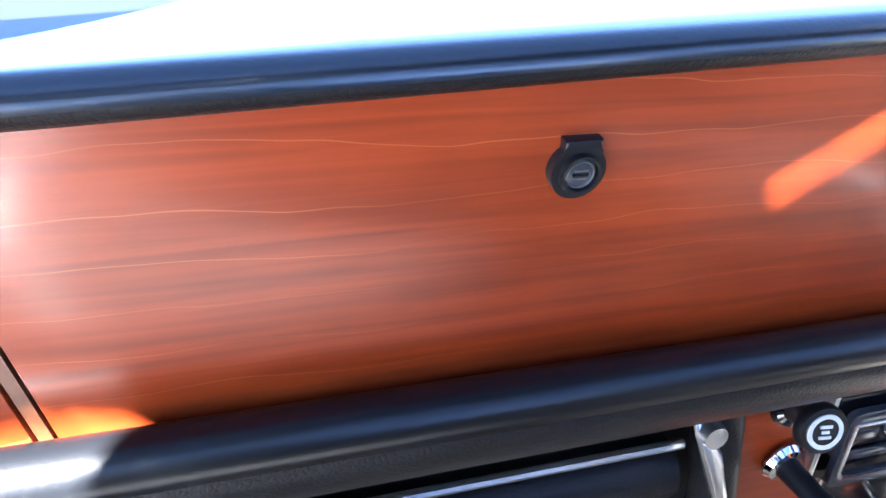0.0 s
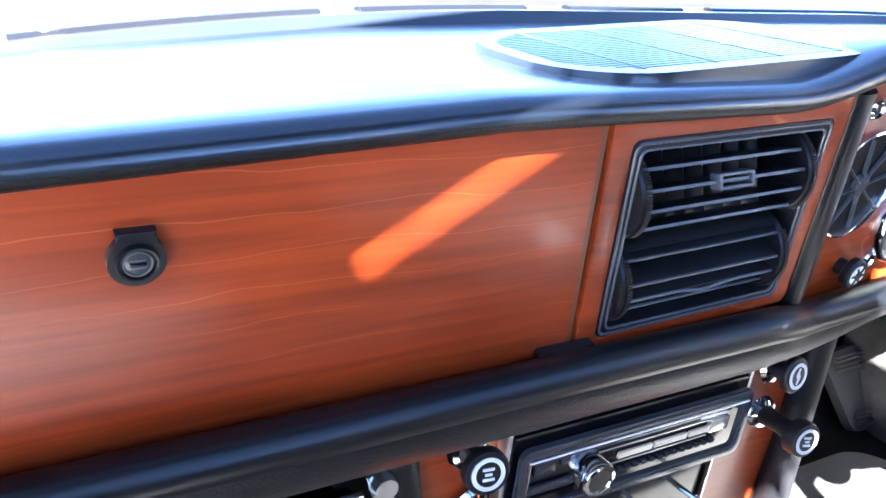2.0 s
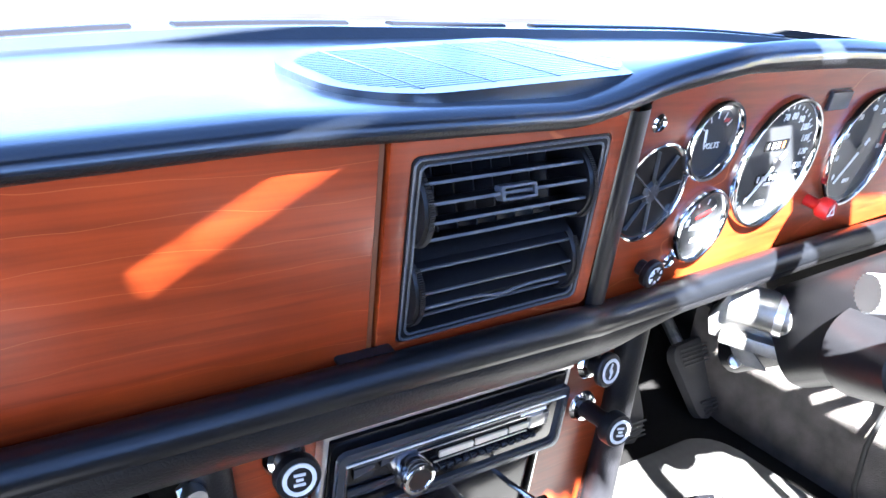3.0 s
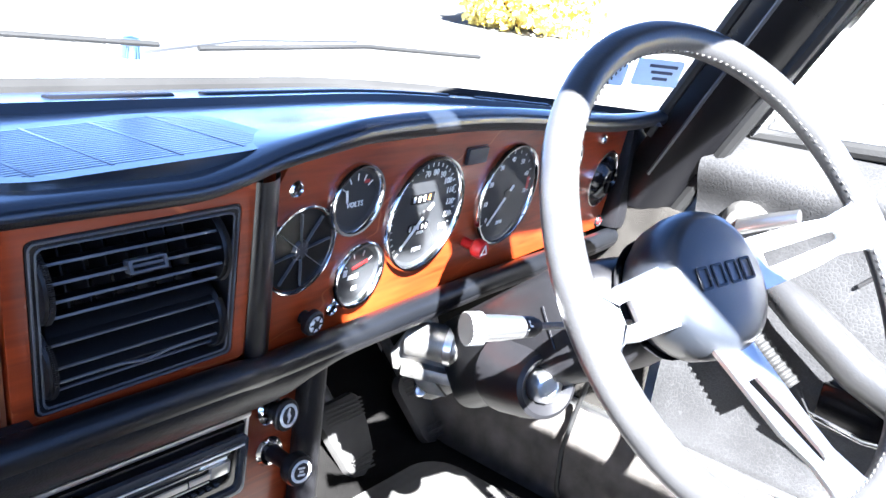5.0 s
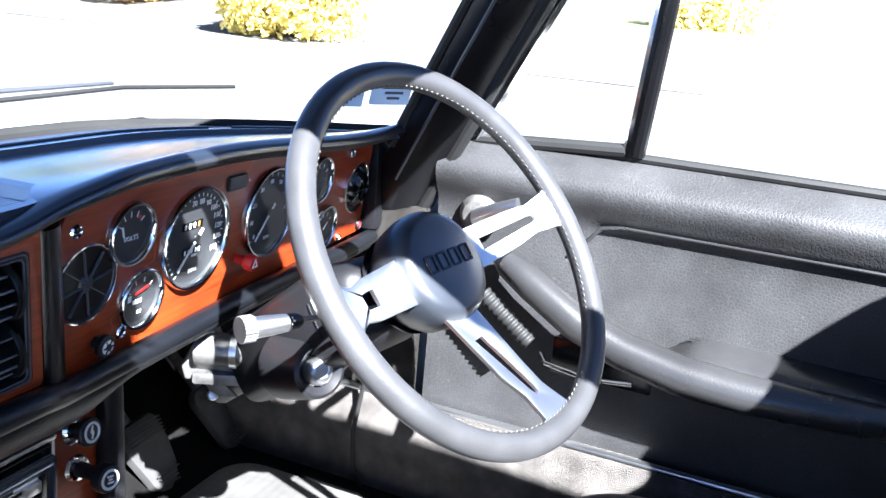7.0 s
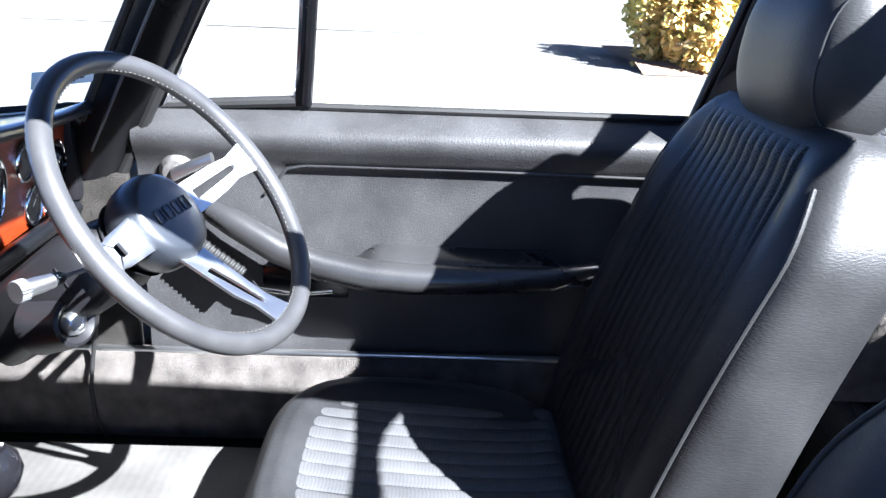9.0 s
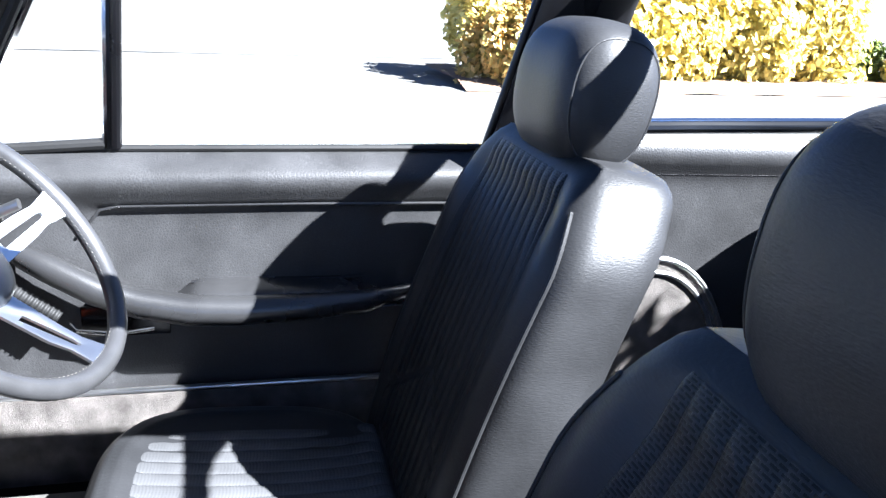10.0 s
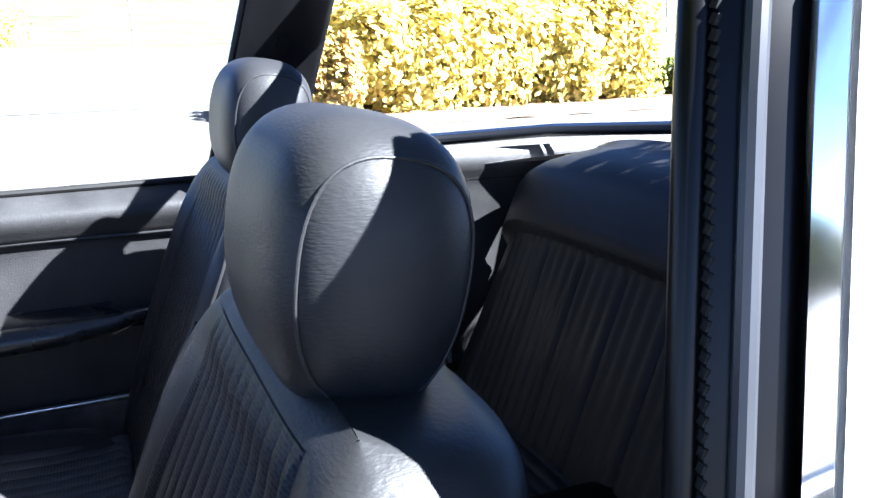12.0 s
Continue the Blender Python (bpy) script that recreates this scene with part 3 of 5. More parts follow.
def dash_profile(x):
    y, z0 = lip(x)
    c = step(0.03, 0.17, x)
    back = ws_edge(x)
    r, deep = 0.0068 + 0.0024 * c, 0.0115
    pts = [(y + 0.05, z0 + 0.004), (y + 0.03, z0 + 0.001), (y + 0.012, z0)]
    for k in range(1, 13):
        a = radians(-90 - 165 * k / 12)
        pts.append((y + deep * (1 + math.cos(a)), z0 + r * (1 + math.sin(a))))
    y1, top = pts[-1]
    low, foot = min(top, 0.8926), screen_foot(x) - 0.002
    for k in range(1, 17):
        t = k / 16
        pts.append((y1 + (back - y1) * t, foot + (low - foot) * (1 - t) + (top - low) * (1 - t) ** 2.6))
    return pts


dash = thing("dashboard", "black padded dashboard with veneered fascia", "dashboard")
xs = [-0.64 + 1.28 * i / 160 for i in range(161)]
bm = bmesh.new()
rows = [[bm.verts.new((x, y, z)) for y, z in dash_profile(x)[8:]] for x in xs]
for a, b in zip(rows, rows[1:]):
    for j in range(len(a) - 1):
        bm.faces.new((a[j], a[j + 1], b[j + 1], b[j]))
part("padded_top", bm, PAD, dash, "black padded vinyl dash top", smooth=60)
bm = bmesh.new()
rows = [[bm.verts.new((x, y, z)) for y, z in dash_profile(x)[:9]] for x in xs]
for a, b in zip(rows, rows[1:]):
    for j in range(len(a) - 1):
        bm.faces.new((a[j], a[j + 1], b[j + 1], b[j]))
part("lip_underside", bm, VINYL, dash, "matt black underside of the dash lip", smooth=60)

# lower padded roll, running under the fascia and the dials
path = []
for i in range(81):
    x = -0.64 + 1.28 * i / 80
    c = step(0.035, 0.085, x)
    path.append((x, 0.253 * (1 - c) + (0.2885 + 0.0685 * (x - 0.35) - 0.004) * c, 0.7585 - 0.010 * c - 0.008 * step(0.3, 0.62, x)))
part("lower_roll", tube(path, 0.0105, 16, up=(0, 0, 1)), ROLL, dash, "black padded vinyl lower roll")
bm = bmesh.new()
fold = ((0.004, -0.002), (-0.0085, -0.003), (-0.0095, -0.008), (-0.006, -0.018), (0.006, -0.032), (0.022, -0.043), (0.040, -0.0505), (0.085, -0.048))
sheet(lambda u, v: Vector(path[round(u * 80)]) + Vector((0, fold[round(v * 7)][0], fold[round(v * 7)][1] * (1 - 0.35 * step(0.10, 0.16, path[round(u * 80)][0])))), 80, 7, bm=bm)
part("underside", bm, VINYL, dash, "black vinyl valance under the roll", smooth=60)
# upright pad between the vent and the dials
bm = bmesh.new()
def divider(u, v):
    y_l, z_l = lip(0.075)
    s = math.sin(math.pi * u)
    low, high = FASCIA @ Vector((0.060, -0.064, 0)), FASCIA @ Vector((0.0435, 0.066, 0))
    p = low.lerp(high, v)
    return p + Vector((0.036 * u - 0.003 * v * u, -0.010 * s ** 0.6 + 0.022 * u, 0))
sheet(divider, 16, 12, bm=bm)
part("divider_pad", bm, ROLL, dash, "black padded divider beside the vent")
# dark carcase behind
bm = box((1.26, 0.12, 0.11), (0, 0.40, 0.81))
part("carcase", bm, PLASTIC, dash)
bm = slab([(-0.62, -0.06), (-0.437, -0.06), (-0.4615, 0.0515), (-0.62, 0.044)], 0.012, 0.0012, m=FASCIA)
part("fascia_end", bm, WOOD, dash, "veneered end panel of the fascia")
bm = slab([(-0.4350, -0.062), (-0.4310, -0.062), (-0.4562, 0.052), (-0.4602, 0.052)], 0.010, m=FASCIA)
part("edge_strip", bm, WOOD_EDGE, dash)


def skewed(w, h, r, cx, cy, n=4):
    """A rounded frame outline that leans as the fascia's uprights do."""
    return [(x - 0.115 * y, y + 0.03 * (x - cx)) for x, y in rounded(w, h, r, n, cx, cy)]


OUT = skewed(0.142, 0.126, 0.005, -0.0195, 0.005)
INN = skewed(0.121, 0.104, 0.004, -0.0185, 0.0005)
fm = ring_plate(OUT, INN, 0.012, 0.001)
bmesh.ops.transform(fm, matrix=FASCIA, verts=fm.verts)
part("vent_panel", fm, WOOD, dash, "veneered panel round the centre vent")
top_edge = [(-0.273, 0.055), (-0.264, 0.074), (-0.245, 0.083), (-0.2, 0.0875), (-0.06, 0.087), (0.05, 0.079), (0.17, 0.069), (0.275, 0.063)]
bm = slab([(0.275, -0.07), *top_edge[::-1], (-0.273, -0.07)], 0.014, 0.001, m=CLUSTER)
part("dial_panel", bm, WOOD, dash, "veneered instrument panel")
bm = box((0.05, 0.03, 0.14), CLUSTER @ Vector((0.305, 0, 0.0)), 0.01)
part("end_cap", bm, VINYL, dash)

# defroster slots and strip
strip = thing("defroster_panel", "black defroster panel with dark slots under the windscreen", "air vent")
bm = bmesh.new()
sheet(lambda u, v: Vector((-0.6 + 1.2 * u, ws_edge(-0.6 + 1.2 * u) - 0.018 - 0.062 * v, screen_foot(-0.6 + 1.2 * u) + 0.003 + 0.0045 * v - 0.007 * step(0.9, 1, v))), 60, 8, bm=bm)
part("panel", bm, PAD, strip)
for a, b in ((-0.47, -0.33), (-0.30, -0.14), (-0.115, 0.0), (0.035, 0.135), (0.165, 0.44), (0.465, 0.53)):
    bm = bmesh.new()
    pts = [Vector((x, ws_edge(x) - 0.052, screen_foot(x) + 0.0055)) for x in np.linspace(a, b, 12)]
    tube(pts, 0.0065, 8, bm=bm, flat=0.35, up=(0, 0, 1))
    part("slot", bm, GLOSSY, strip)

# speaker grille
grille = thing("speaker_grille", "black raised speaker grille with fine slats on the dash top", "speaker grille")
tilt = pose(-0.0135, 0.309, 0.8978, -1.4, -2.8, 0)
part("grille_frame", slab(rounded(0.193, 0.118, 0.045, 10), 0.008, 0.003, m=tilt), PAD, grille)
for i in range(24):
    y = -0.046 + 0.004 * i
    w = 0.172 - 0.06 * max(0.0, (abs(y) - 0.02) / 0.03) ** 2
    bm = box((w, 0.0026, 0.0006), (0, y, -0.00015), 0.0001)
    bmesh.ops.transform(bm, matrix=tilt, verts=bm.verts)
    part("slat", bm, PAD, grille)
for x in (-0.06, -0.02, 0.02, 0.06):
    bm = box((0.002, 0.098, 0.0006), (x, 0, 0.0), 0.0002)
    bmesh.ops.transform(bm, matrix=tilt, verts=bm.verts)
    part("grille_bar", bm, PAD, grille)


part("edge_strip", slab([(-0.1026, 0.0615), (-0.1026 + 0.0144, -0.0615), (-0.1002 + 0.0144, -0.0615), (-0.1002, 0.0615)], 0.008, m=FASCIA @ Matrix.Translation((0, 0, -0.001))), WOOD_EDGE, dash)


def glovebox():
    ob = thing("glovebox_lid", "polished walnut veneer glovebox lid with fine cracks in the lacquer", "glovebox lid", FASCIA)
    outline = [(-0.1030, 0.063), (-0.4552, 0.052), (-0.4300, -0.062), (-0.0886, -0.062)]
    part("lid", slab(outline, 0.012, 0.0012), WOOD, ob)
    shape = [(0.0148 * math.cos(radians(a)), 0.0148 * math.sin(radians(a)) - 0.004) for a in range(130, 411, 8)] + [(0.0096, 0.0095), (0.0102, 0.0135), (-0.0102, 0.0135), (-0.0096, 0.0095)]
    lock = new("lock", mesh_of("lock", slab(shape, 0.006, 0.0014, m=pose(0, 0, 0.005)), PLASTIC))
    lock.parent, lock.location, lock.scale = ob, (-0.2775, 0.0272, 0), (0.60, 0.60, 0.80)
    tagged(lock, "black glovebox lock with worn barrel")
    at = pose(0, -0.004, 0)
    part("barrel_rim", lathe([(0.0088, 0.0048), (0.0092, 0.0072), (0.0104, 0.0074), (0.0112, 0.0048)], 36, m=at), PLASTIC, lock)
    part("barrel", lathe([(0.0, 0.0062), (0.0074, 0.0062), (0.0084, 0.0056), (0.0088, 0.0046)], 32, m=at), SILVER, lock, "dark worn barrel")
    part("barrel_ring", lathe([(0.0066, 0.0062), (0.0069, 0.0068), (0.0074, 0.0068), (0.0077, 0.006)], 32, m=at), STEEL, lock)
    part("key_slot", box((0.0085, 0.0014, 0.001), (0, -0.004, 0.0064), 0.0003), GLOSSY, lock)
    for up in (0.0022, -0.0022):
        part("barrel_mark", box((0.0075, 0.0009, 0.0008), (0, -0.004 + up, 0.0064), 0.0003), STEEL, lock)
    part("stop_tab", slab(rounded(0.031, 0.0036, 0.0015, 3, -0.092, -0.0530), 0.006, 0.001, m=pose(0, 0, 0.006)), PLASTIC, ob, "black stop at the lid's foot")
    return ob


glovebox()


def vent():
    ob = thing("centre_vent", "black twin-barrel centre air vent with slats", "air vent", FASCIA)
    cx, cy0, w, h = -0.0185, 0.0005, 0.121, 0.104
    part("frame", ring_plate(skewed(w, h, 0.004, cx, cy0), skewed(w - 0.011, h - 0.011, 0.003, cx, cy0), 0.024, 0.002), PLASTIC, ob)
    # highlights of the glossy frame's edges, drawn as thin pale lines
    for grow in (0.0035, 0.0095):
        edge = skewed(w - grow, h - grow, 0.004, cx, cy0)
        part("frame_edge", tube([(x, y, 0.0001) for x, y in edge], 0.0007, 6, closed=True), VENT_GREY, ob, "pale vent frame edge with its highlight put into the colour")
    part("well", box((w + 0.01, h, 0.004), (cx, cy0, -0.036)), GLOSSY, ob)
    lean = Matrix(((1, -0.115, 0, 0), (0.03, 1, 0, 0), (0, 0, 1, 0), (0, 0, 0, 1)))
    for cy, tip in ((0.0225, -22.0), (-0.0235, 17.0)):
        turn = lean @ Matrix.Translation((cx - 0.002, cy, -0.0145)) @ pose(0, 0, 0, tip, 0, 0)
        for i in range(5):
            y = -0.0185 + 0.00925 * i
            z = math.sqrt(0.0225 ** 2 - y * y) - 0.004
            bm = box((0.098, 0.0015, 0.013), (0, y, z - 0.0065), 0.0004)
            bmesh.ops.transform(bm, matrix=turn, verts=bm.verts)
            part("slat", bm, PLASTIC, ob)
            # paler strip along each slat: its sky reflection as a colour
            bm = box((0.098, 0.0017, 0.0012), (0, y, z + 0.0003), 0.0005)
            if tip > 0 and i == 2:  # the slat that has lost its tab sags
                bm = tube([(-0.049 + 0.0049 * k, y - 0.0035 * math.exp(-((k - 10.5) / 2.2) ** 2), z + 0.0003) for k in range(21)], 0.0009, 8)
            bmesh.ops.transform(bm, matrix=turn, verts=bm.verts)
            part("lit_slat_edge", bm, VENT_GREY, ob)
        for i in range(7):
            bm = box((0.0016, 0.038, 0.010), (-0.036 + 0.012 * i, 0, -0.006), turn=pose(0, 0, 0, 0, 30, 0))
            bmesh.ops.transform(bm, matrix=turn, verts=bm.verts)
            part("vane", bm, PLASTIC, ob)
        if tip > 0:
            bm = bmesh.new()
            sheet(lambda u, v: turn @ Vector((-0.049 + 0.098 * u, 0.0228 * math.sin(radians(74 + 58 * v)), 0.0228 * math.cos(radians(74 + 58 * v)))), 2, 12, bm=bm)
            part("barrel_wall", bm, PLASTIC, ob)
        for sx in (-1, 1):
            bm = lathe([(0.0, 0.001), (0.0205, 0.001), (0.0225, 0.0), (0.0215, -0.003), (0, -0.003)], 40, m=turn @ pose(sx * 0.0505, 0, 0, 0, 90, 0))
            for k in range(46):
                a = radians(-65 + 130 * k / 45)
                box((0.003, 0.0006, 0.0007), turn @ Vector((sx * 0.0505, 0.0228 * math.sin(a), 0.0228 * math.cos(a))), bm=bm)
            part("thumb_wheel", bm, PLASTIC, ob)
        if tip < 0:
            tab = ring_plate(rounded(0.022, 0.0075, 0.001, 2), rounded(0.018, 0.0045, 0.0005, 2), 0.006, 0.0005)
            bmesh.ops.transform(tab, matrix=turn @ pose(0.002, 0.0, 0.021), verts=tab.verts)
            part("tab", tab, VENT_GREY, ob)
    return ob


vent()


def gauge(name, label, lx, ly, r, numerals=(), needle=None, deep=0.006, group="dials of the instrument panel"):
    ob = thing(name, label, "gauge", CLUSTER @ Matrix.Translation((lx, ly, 0.0018)), group)
    bez = lathe([(r - 0.0046, -0.001), (r - 0.0042, 0.0028), (r - 0.0028, 0.0046), (r - 0.0012, 0.0048), (r, 0.003), (r, -0.002)], 56)
    part("bezel", bez, CHROME, ob, "polished chrome bezel")
    part("dial", lathe([(0, -0.0005), (r - 0.0065, -0.0005), (r - 0.0042, 0.0016)], 48), DIAL, ob, "matt black dial with white marks")
    for text, ang, rad, size in numerals:
        a = radians(ang)
        writing(text, size, pose(rad * math.cos(a), rad * math.sin(a), 0.0003), WHITE, "numeral", ob)
    if needle is not None:
        ang, length = needle
        nb = slab([(-0.011, 0.0015), (length, 0.0010), (length, -0.0010), (-0.011, -0.0015)], 0.0008, m=pose(0, 0, 0.0025) @ pose(0, 0, 0, 0, 0, ang))
        part("needle", nb, WHITE, ob, "white needle")
        part("hub", lathe([(0, 0.003), (0.004, 0.0028), (0.0045, 0.001)], 20), PLASTIC, ob)
    g = part("lens", lathe([(0, 0.0036), (r - 0.0042, 0.0030)], 40), LENS, ob)
    g.visible_shadow = False
    return ob


def ticks(ob, r, a0, a1, n, long, mat=None, skip=()):
    for i in range(n):
        a = radians(a0 + (a1 - a0) * i / (n - 1))
        bm = box((long, 0.0008, 0.0004), (r * math.cos(a), r * math.sin(a), 0.0001), turn=pose(0, 0, 0, 0, 0, math.degrees(a)))
        part("tick", bm, mat or WHITE, ob)


speedo = gauge("speedometer", "large black speedometer with chrome bezel and white figures", -0.1100, 0.0112, 0.049,
               [(str(v), 232 - 1.86 * v, 0.0340, 0.0074) for v in (0, 70, 80, 90, 100, 110, 120, 130, 140)] + [("MPH", 270, 0.031, 0.0058), ("KPH", 270, 0.0165, 0.0042)], (232 - 5, 0.036))
ticks(speedo, 0.0405, 232, 232 - 1.86 * 140, 29, 0.003)
tacho = gauge("tachometer", "large black rev counter with chrome bezel", 0.0178, 0.0096, 0.049,
              [(str(v), 222 - 3.2 * v, 0.0335, 0.0068) for v in (0, 10, 20, 30, 40, 50, 60)] + [("70", -2, 0.033, 0.006), ("RPM", 270, 0.028, 0.0055)], (228, 0.036))
ticks(tacho, 0.0405, 222, 222 - 3.2 * 70, 15, 0.003)
part("red_zone", slab([(0.036 * math.cos(radians(a)), 0.036 * math.sin(radians(a))) for a in range(-2, 20, 3)] + [(0.04 * math.cos(radians(a)), 0.04 * math.sin(radians(a))) for a in range(19, -3, -3)], 0.0004), RED, tacho)
odo = slab(rounded(0.030, 0.0075, 0.001, 2, -0.006, 0.0135), 0.0006, m=pose(0, 0, 0.0004))
part("odometer", odo, GLOSSY, speedo)
for i in range(4):
    part("counter_bar", box((0.0022, 0.0046, 0.0004), (-0.017 + 0.0065 * i, 0.0135, 0.0006)), AMBER if i == 3 else WHITE, speedo)
part("trip_meter", slab(rounded(0.026, 0.007, 0.001, 2, -0.004, -0.0115), 0.0006, m=pose(0, 0, 0.0004)), GLOSSY, speedo)
for i in range(5):
    part("counter_bar", box((0.0018, 0.0042, 0.0004), (-0.0145 + 0.0052 * i, -0.0115, 0.0006)), WHITE, speedo)
volts = gauge("voltmeter", "small black voltmeter with chrome bezel", -0.1990, 0.0360, 0.0272, [("VOLTS", 270, 0.004, 0.0058)])
ticks(volts, 0.0165, 150, 40, 5, 0.005)
part("needle", box((0.009, 0.0018, 0.0006), (-0.012, 0.004, 0.002), turn=pose(0, 0, 0, 0, 0, 105)), WHITE, volts)
part("warning_mark", box((0.005, 0.0025, 0.0004), (0.0085, 0.0125, 0.0003)), RED, volts)
fuel = gauge("fuel_gauge", "small black fuel gauge with chrome bezel catching the sun", -0.1805, -0.0258, 0.0272)
ticks(fuel, 0.0165, 150, 40, 4, 0.004)
part("needle", box((0.016, 0.0018, 0.0006), (-0.001, 0.0085, 0.002), turn=pose(0, 0, 0, 0, 0, 14)), RED, fuel)
for bx, by, bw, bh in ((-0.0135, 0.0030, 0.004, 0.0055), (-0.0040, -0.0015, 0.011, 0.0036), (-0.0005, -0.0115, 0.0055, 0.0034)):
    part("scale_bar", box((bw, bh, 0.0004), (bx, by, 0.0003)), WHITE, fuel)
temp = gauge("temperature_gauge", "small black temperature gauge with chrome bezel", 0.127, 0.0268, 0.0285)
ticks(temp, 0.0165, 150, 30, 4, 0.005)
part("warning_mark", box((0.003, 0.009, 0.0004), (-0.013, -0.004, 0.0003)), RED, temp)
oil = gauge("oil_gauge", "small black oil gauge with chrome bezel", 0.158, -0.0388, 0.0285)
ticks(oil, 0.0165, 150, 30, 4, 0.005)
part("needle", box((0.012, 0.0016, 0.0006), (0.0, 0.002, 0.002), turn=pose(0, 0, 0, 0, 0, 40)), WHITE, oil)


def eyeball(name, lx, ly, r, label, spokes):
    ob = thing(name, label, "air vent", CLUSTER @ Matrix.Translation((lx, ly, 0)), "round vents of the instrument panel")
    part("ring", lathe([(r - 0.0034, -0.006), (r - 0.0026, 0.001), (r - 0.0016, 0.0034), (r - 0.0004, 0.003), (r, -0.002)], 48), CHROME, ob, "chrome ring")
    part("well", lathe([(0, 0.0006), (r - 0.003, 0.0008)], 40), BLACK_PAINT, ob)
    if spokes:
        for i in range(8):
            part("spoke", box((r - 0.008, 0.0006, 0.003), ((r - 0.002) / 2 * math.cos(radians(45 * i + 10)), (r - 0.002) / 2 * math.sin(radians(45 * i + 10)), 0.0016), 0.0003, turn=pose(0, 0, 0, 0, 0, 45 * i + 10)), VENT_GREY, ob)
        part("hub", lathe([(0, 0.003), (0.006, 0.0028), (0.0075, 0.001), (0.0075, -0.003)], 24), SILVER, ob)
    else:
        part("ball", lathe([(r - 0.007, 0.0), (r - 0.011, 0.007), (0.015, 0.012), (0.013, 0.006), (0, 0.004)], 40), GLOSSY, ob)
        part("nozzle_rib", box((0.03, 0.002, 0.006), (0, 0, 0.008), 0.0006), GLOSSY, ob)
        part("nozzle_rib", box((0.002, 0.03, 0.006), (0, 0, 0.008), 0.0006), GLOSSY, ob)
    return ob


eyeball("round_vent", -0.2455, 0.0062, 0.0325, "round black spoked air vent with chrome ring", True)
eyeball("eyeball_vent", 0.2385, -0.0025, 0.034, "round black swivelling air vent with chrome ring", False)


def panel_knob(name, label, lx, ly, r, out, mat, face=None, m=CLUSTER):
    ob = thing(name, label, "knob", m @ Matrix.Translation((lx, ly, 0)))
    part("stem", lathe([(r * 0.55, -0.002), (r * 0.55, out * 0.5), (r * 0.8, out * 0.55)], 20), mat, ob)
    part("cap", lathe([(r * 0.8, out * 0.5), (r, out * 0.6), (r, out * 0.9), (r * 0.85, out), (0, out)], 28), mat, ob)
    if face is not None:
        part("face", lathe([(0, out + 0.0008), (r * 0.62, out + 0.0008), (r * 0.64, out)], 24), face, ob)
    return ob


k = panel_knob("switch_knob", "black dial dimmer knob with white mark", -0.2290, -0.0490, 0.0095, 0.0125, PLASTIC, WHITE)
part("mark", lathe([(0, 0.0139), (0.003, 0.0139), (0.003, 0.012)], 16), PLASTIC, k)
for i in range(6):
    part("mark", box((0.003, 0.001, 0.0006), (0.0045 * math.cos(i * 1.047), 0.0045 * math.sin(i * 1.047), 0.0136), turn=pose(0, 0, 0, 0, 0, 60 * i)), PLASTIC, k)
hz = panel_knob("hazard_switch", "red hazard warning knob with white triangle", -0.0330, -0.0290, 0.0085, 0.022, RED)
tri = ring_plate([(0, 0.0058), (-0.0054, -0.0038), (0.0054, -0.0038)], [(0, 0.0034), (-0.0032, -0.0024), (0.0032, -0.0024)], 0.0006)
bmesh.ops.transform(tri, matrix=pose(0, 0, 0.0226), verts=tri.verts)
part("triangle", tri, WHITE, hz)
for lx, ly, r in ((-0.2590, 0.0512, 0.0058), (-0.2008, -0.0502, 0.0055), (0.210, 0.0462, 0.0055), (0.2085, -0.0640, 0.0045)):
    ob = thing("warning_lamp", "small dark lamp in a chrome ring on the dial panel", "warning lamp", CLUSTER @ Matrix.Translation((lx, ly, 0)), "small lamps of the dial panel")
    part("ring", lathe([(r * 0.6, 0.001), (r * 0.8, 0.003), (r, 0.0015), (r, 0)], 24), CHROME, ob)
    part("lens", lathe([(0, 0.0025), (r * 0.5, 0.002), (r * 0.62, 0.0005)], 20), GLOSSY, ob)
ob = thing("warning_lamp", "small red warning lamp in a black ring", "warning lamp", CLUSTER @ Matrix.Translation((0.2685, -0.0600, 0)), "small lamps of the dial panel")
part("ring", lathe([(0.005, 0.001), (0.0065, 0.003), (0.0075, 0.0)], 24), PLASTIC, ob)
part("lens", lathe([(0, 0.004), (0.003, 0.0035), (0.005, 0.001)], 20), RED, ob)
ob = thing("rocker_switch", "dark rectangular switch above the dials", "switch", CLUSTER @ Matrix.Translation((-0.0500, 0.0530, 0)))
part("rocker", box((0.030, 0.0135, 0.005), (0, 0, 0.001), 0.0015), SILVER, ob)
part("surround", ring_plate(rounded(0.034, 0.017, 0.002, 3), rounded(0.031, 0.0143, 0.001, 3), 0.003), PLASTIC, ob)


# ---------------------------------------------------------------- console with radio
CONSOLE = frame_of((0, 0.305, 0.66), (1, 0, 0), (0, -0.05, 1))
console = thing("console", "black console with veneered panel below the dash", "console", CONSOLE)
part("panel", slab([(-0.152, 0.085), (-0.118, -0.19), (0.150, -0.19), (0.150, 0.085)], 0.012, 0.001), WOOD, console, "veneered console panel")
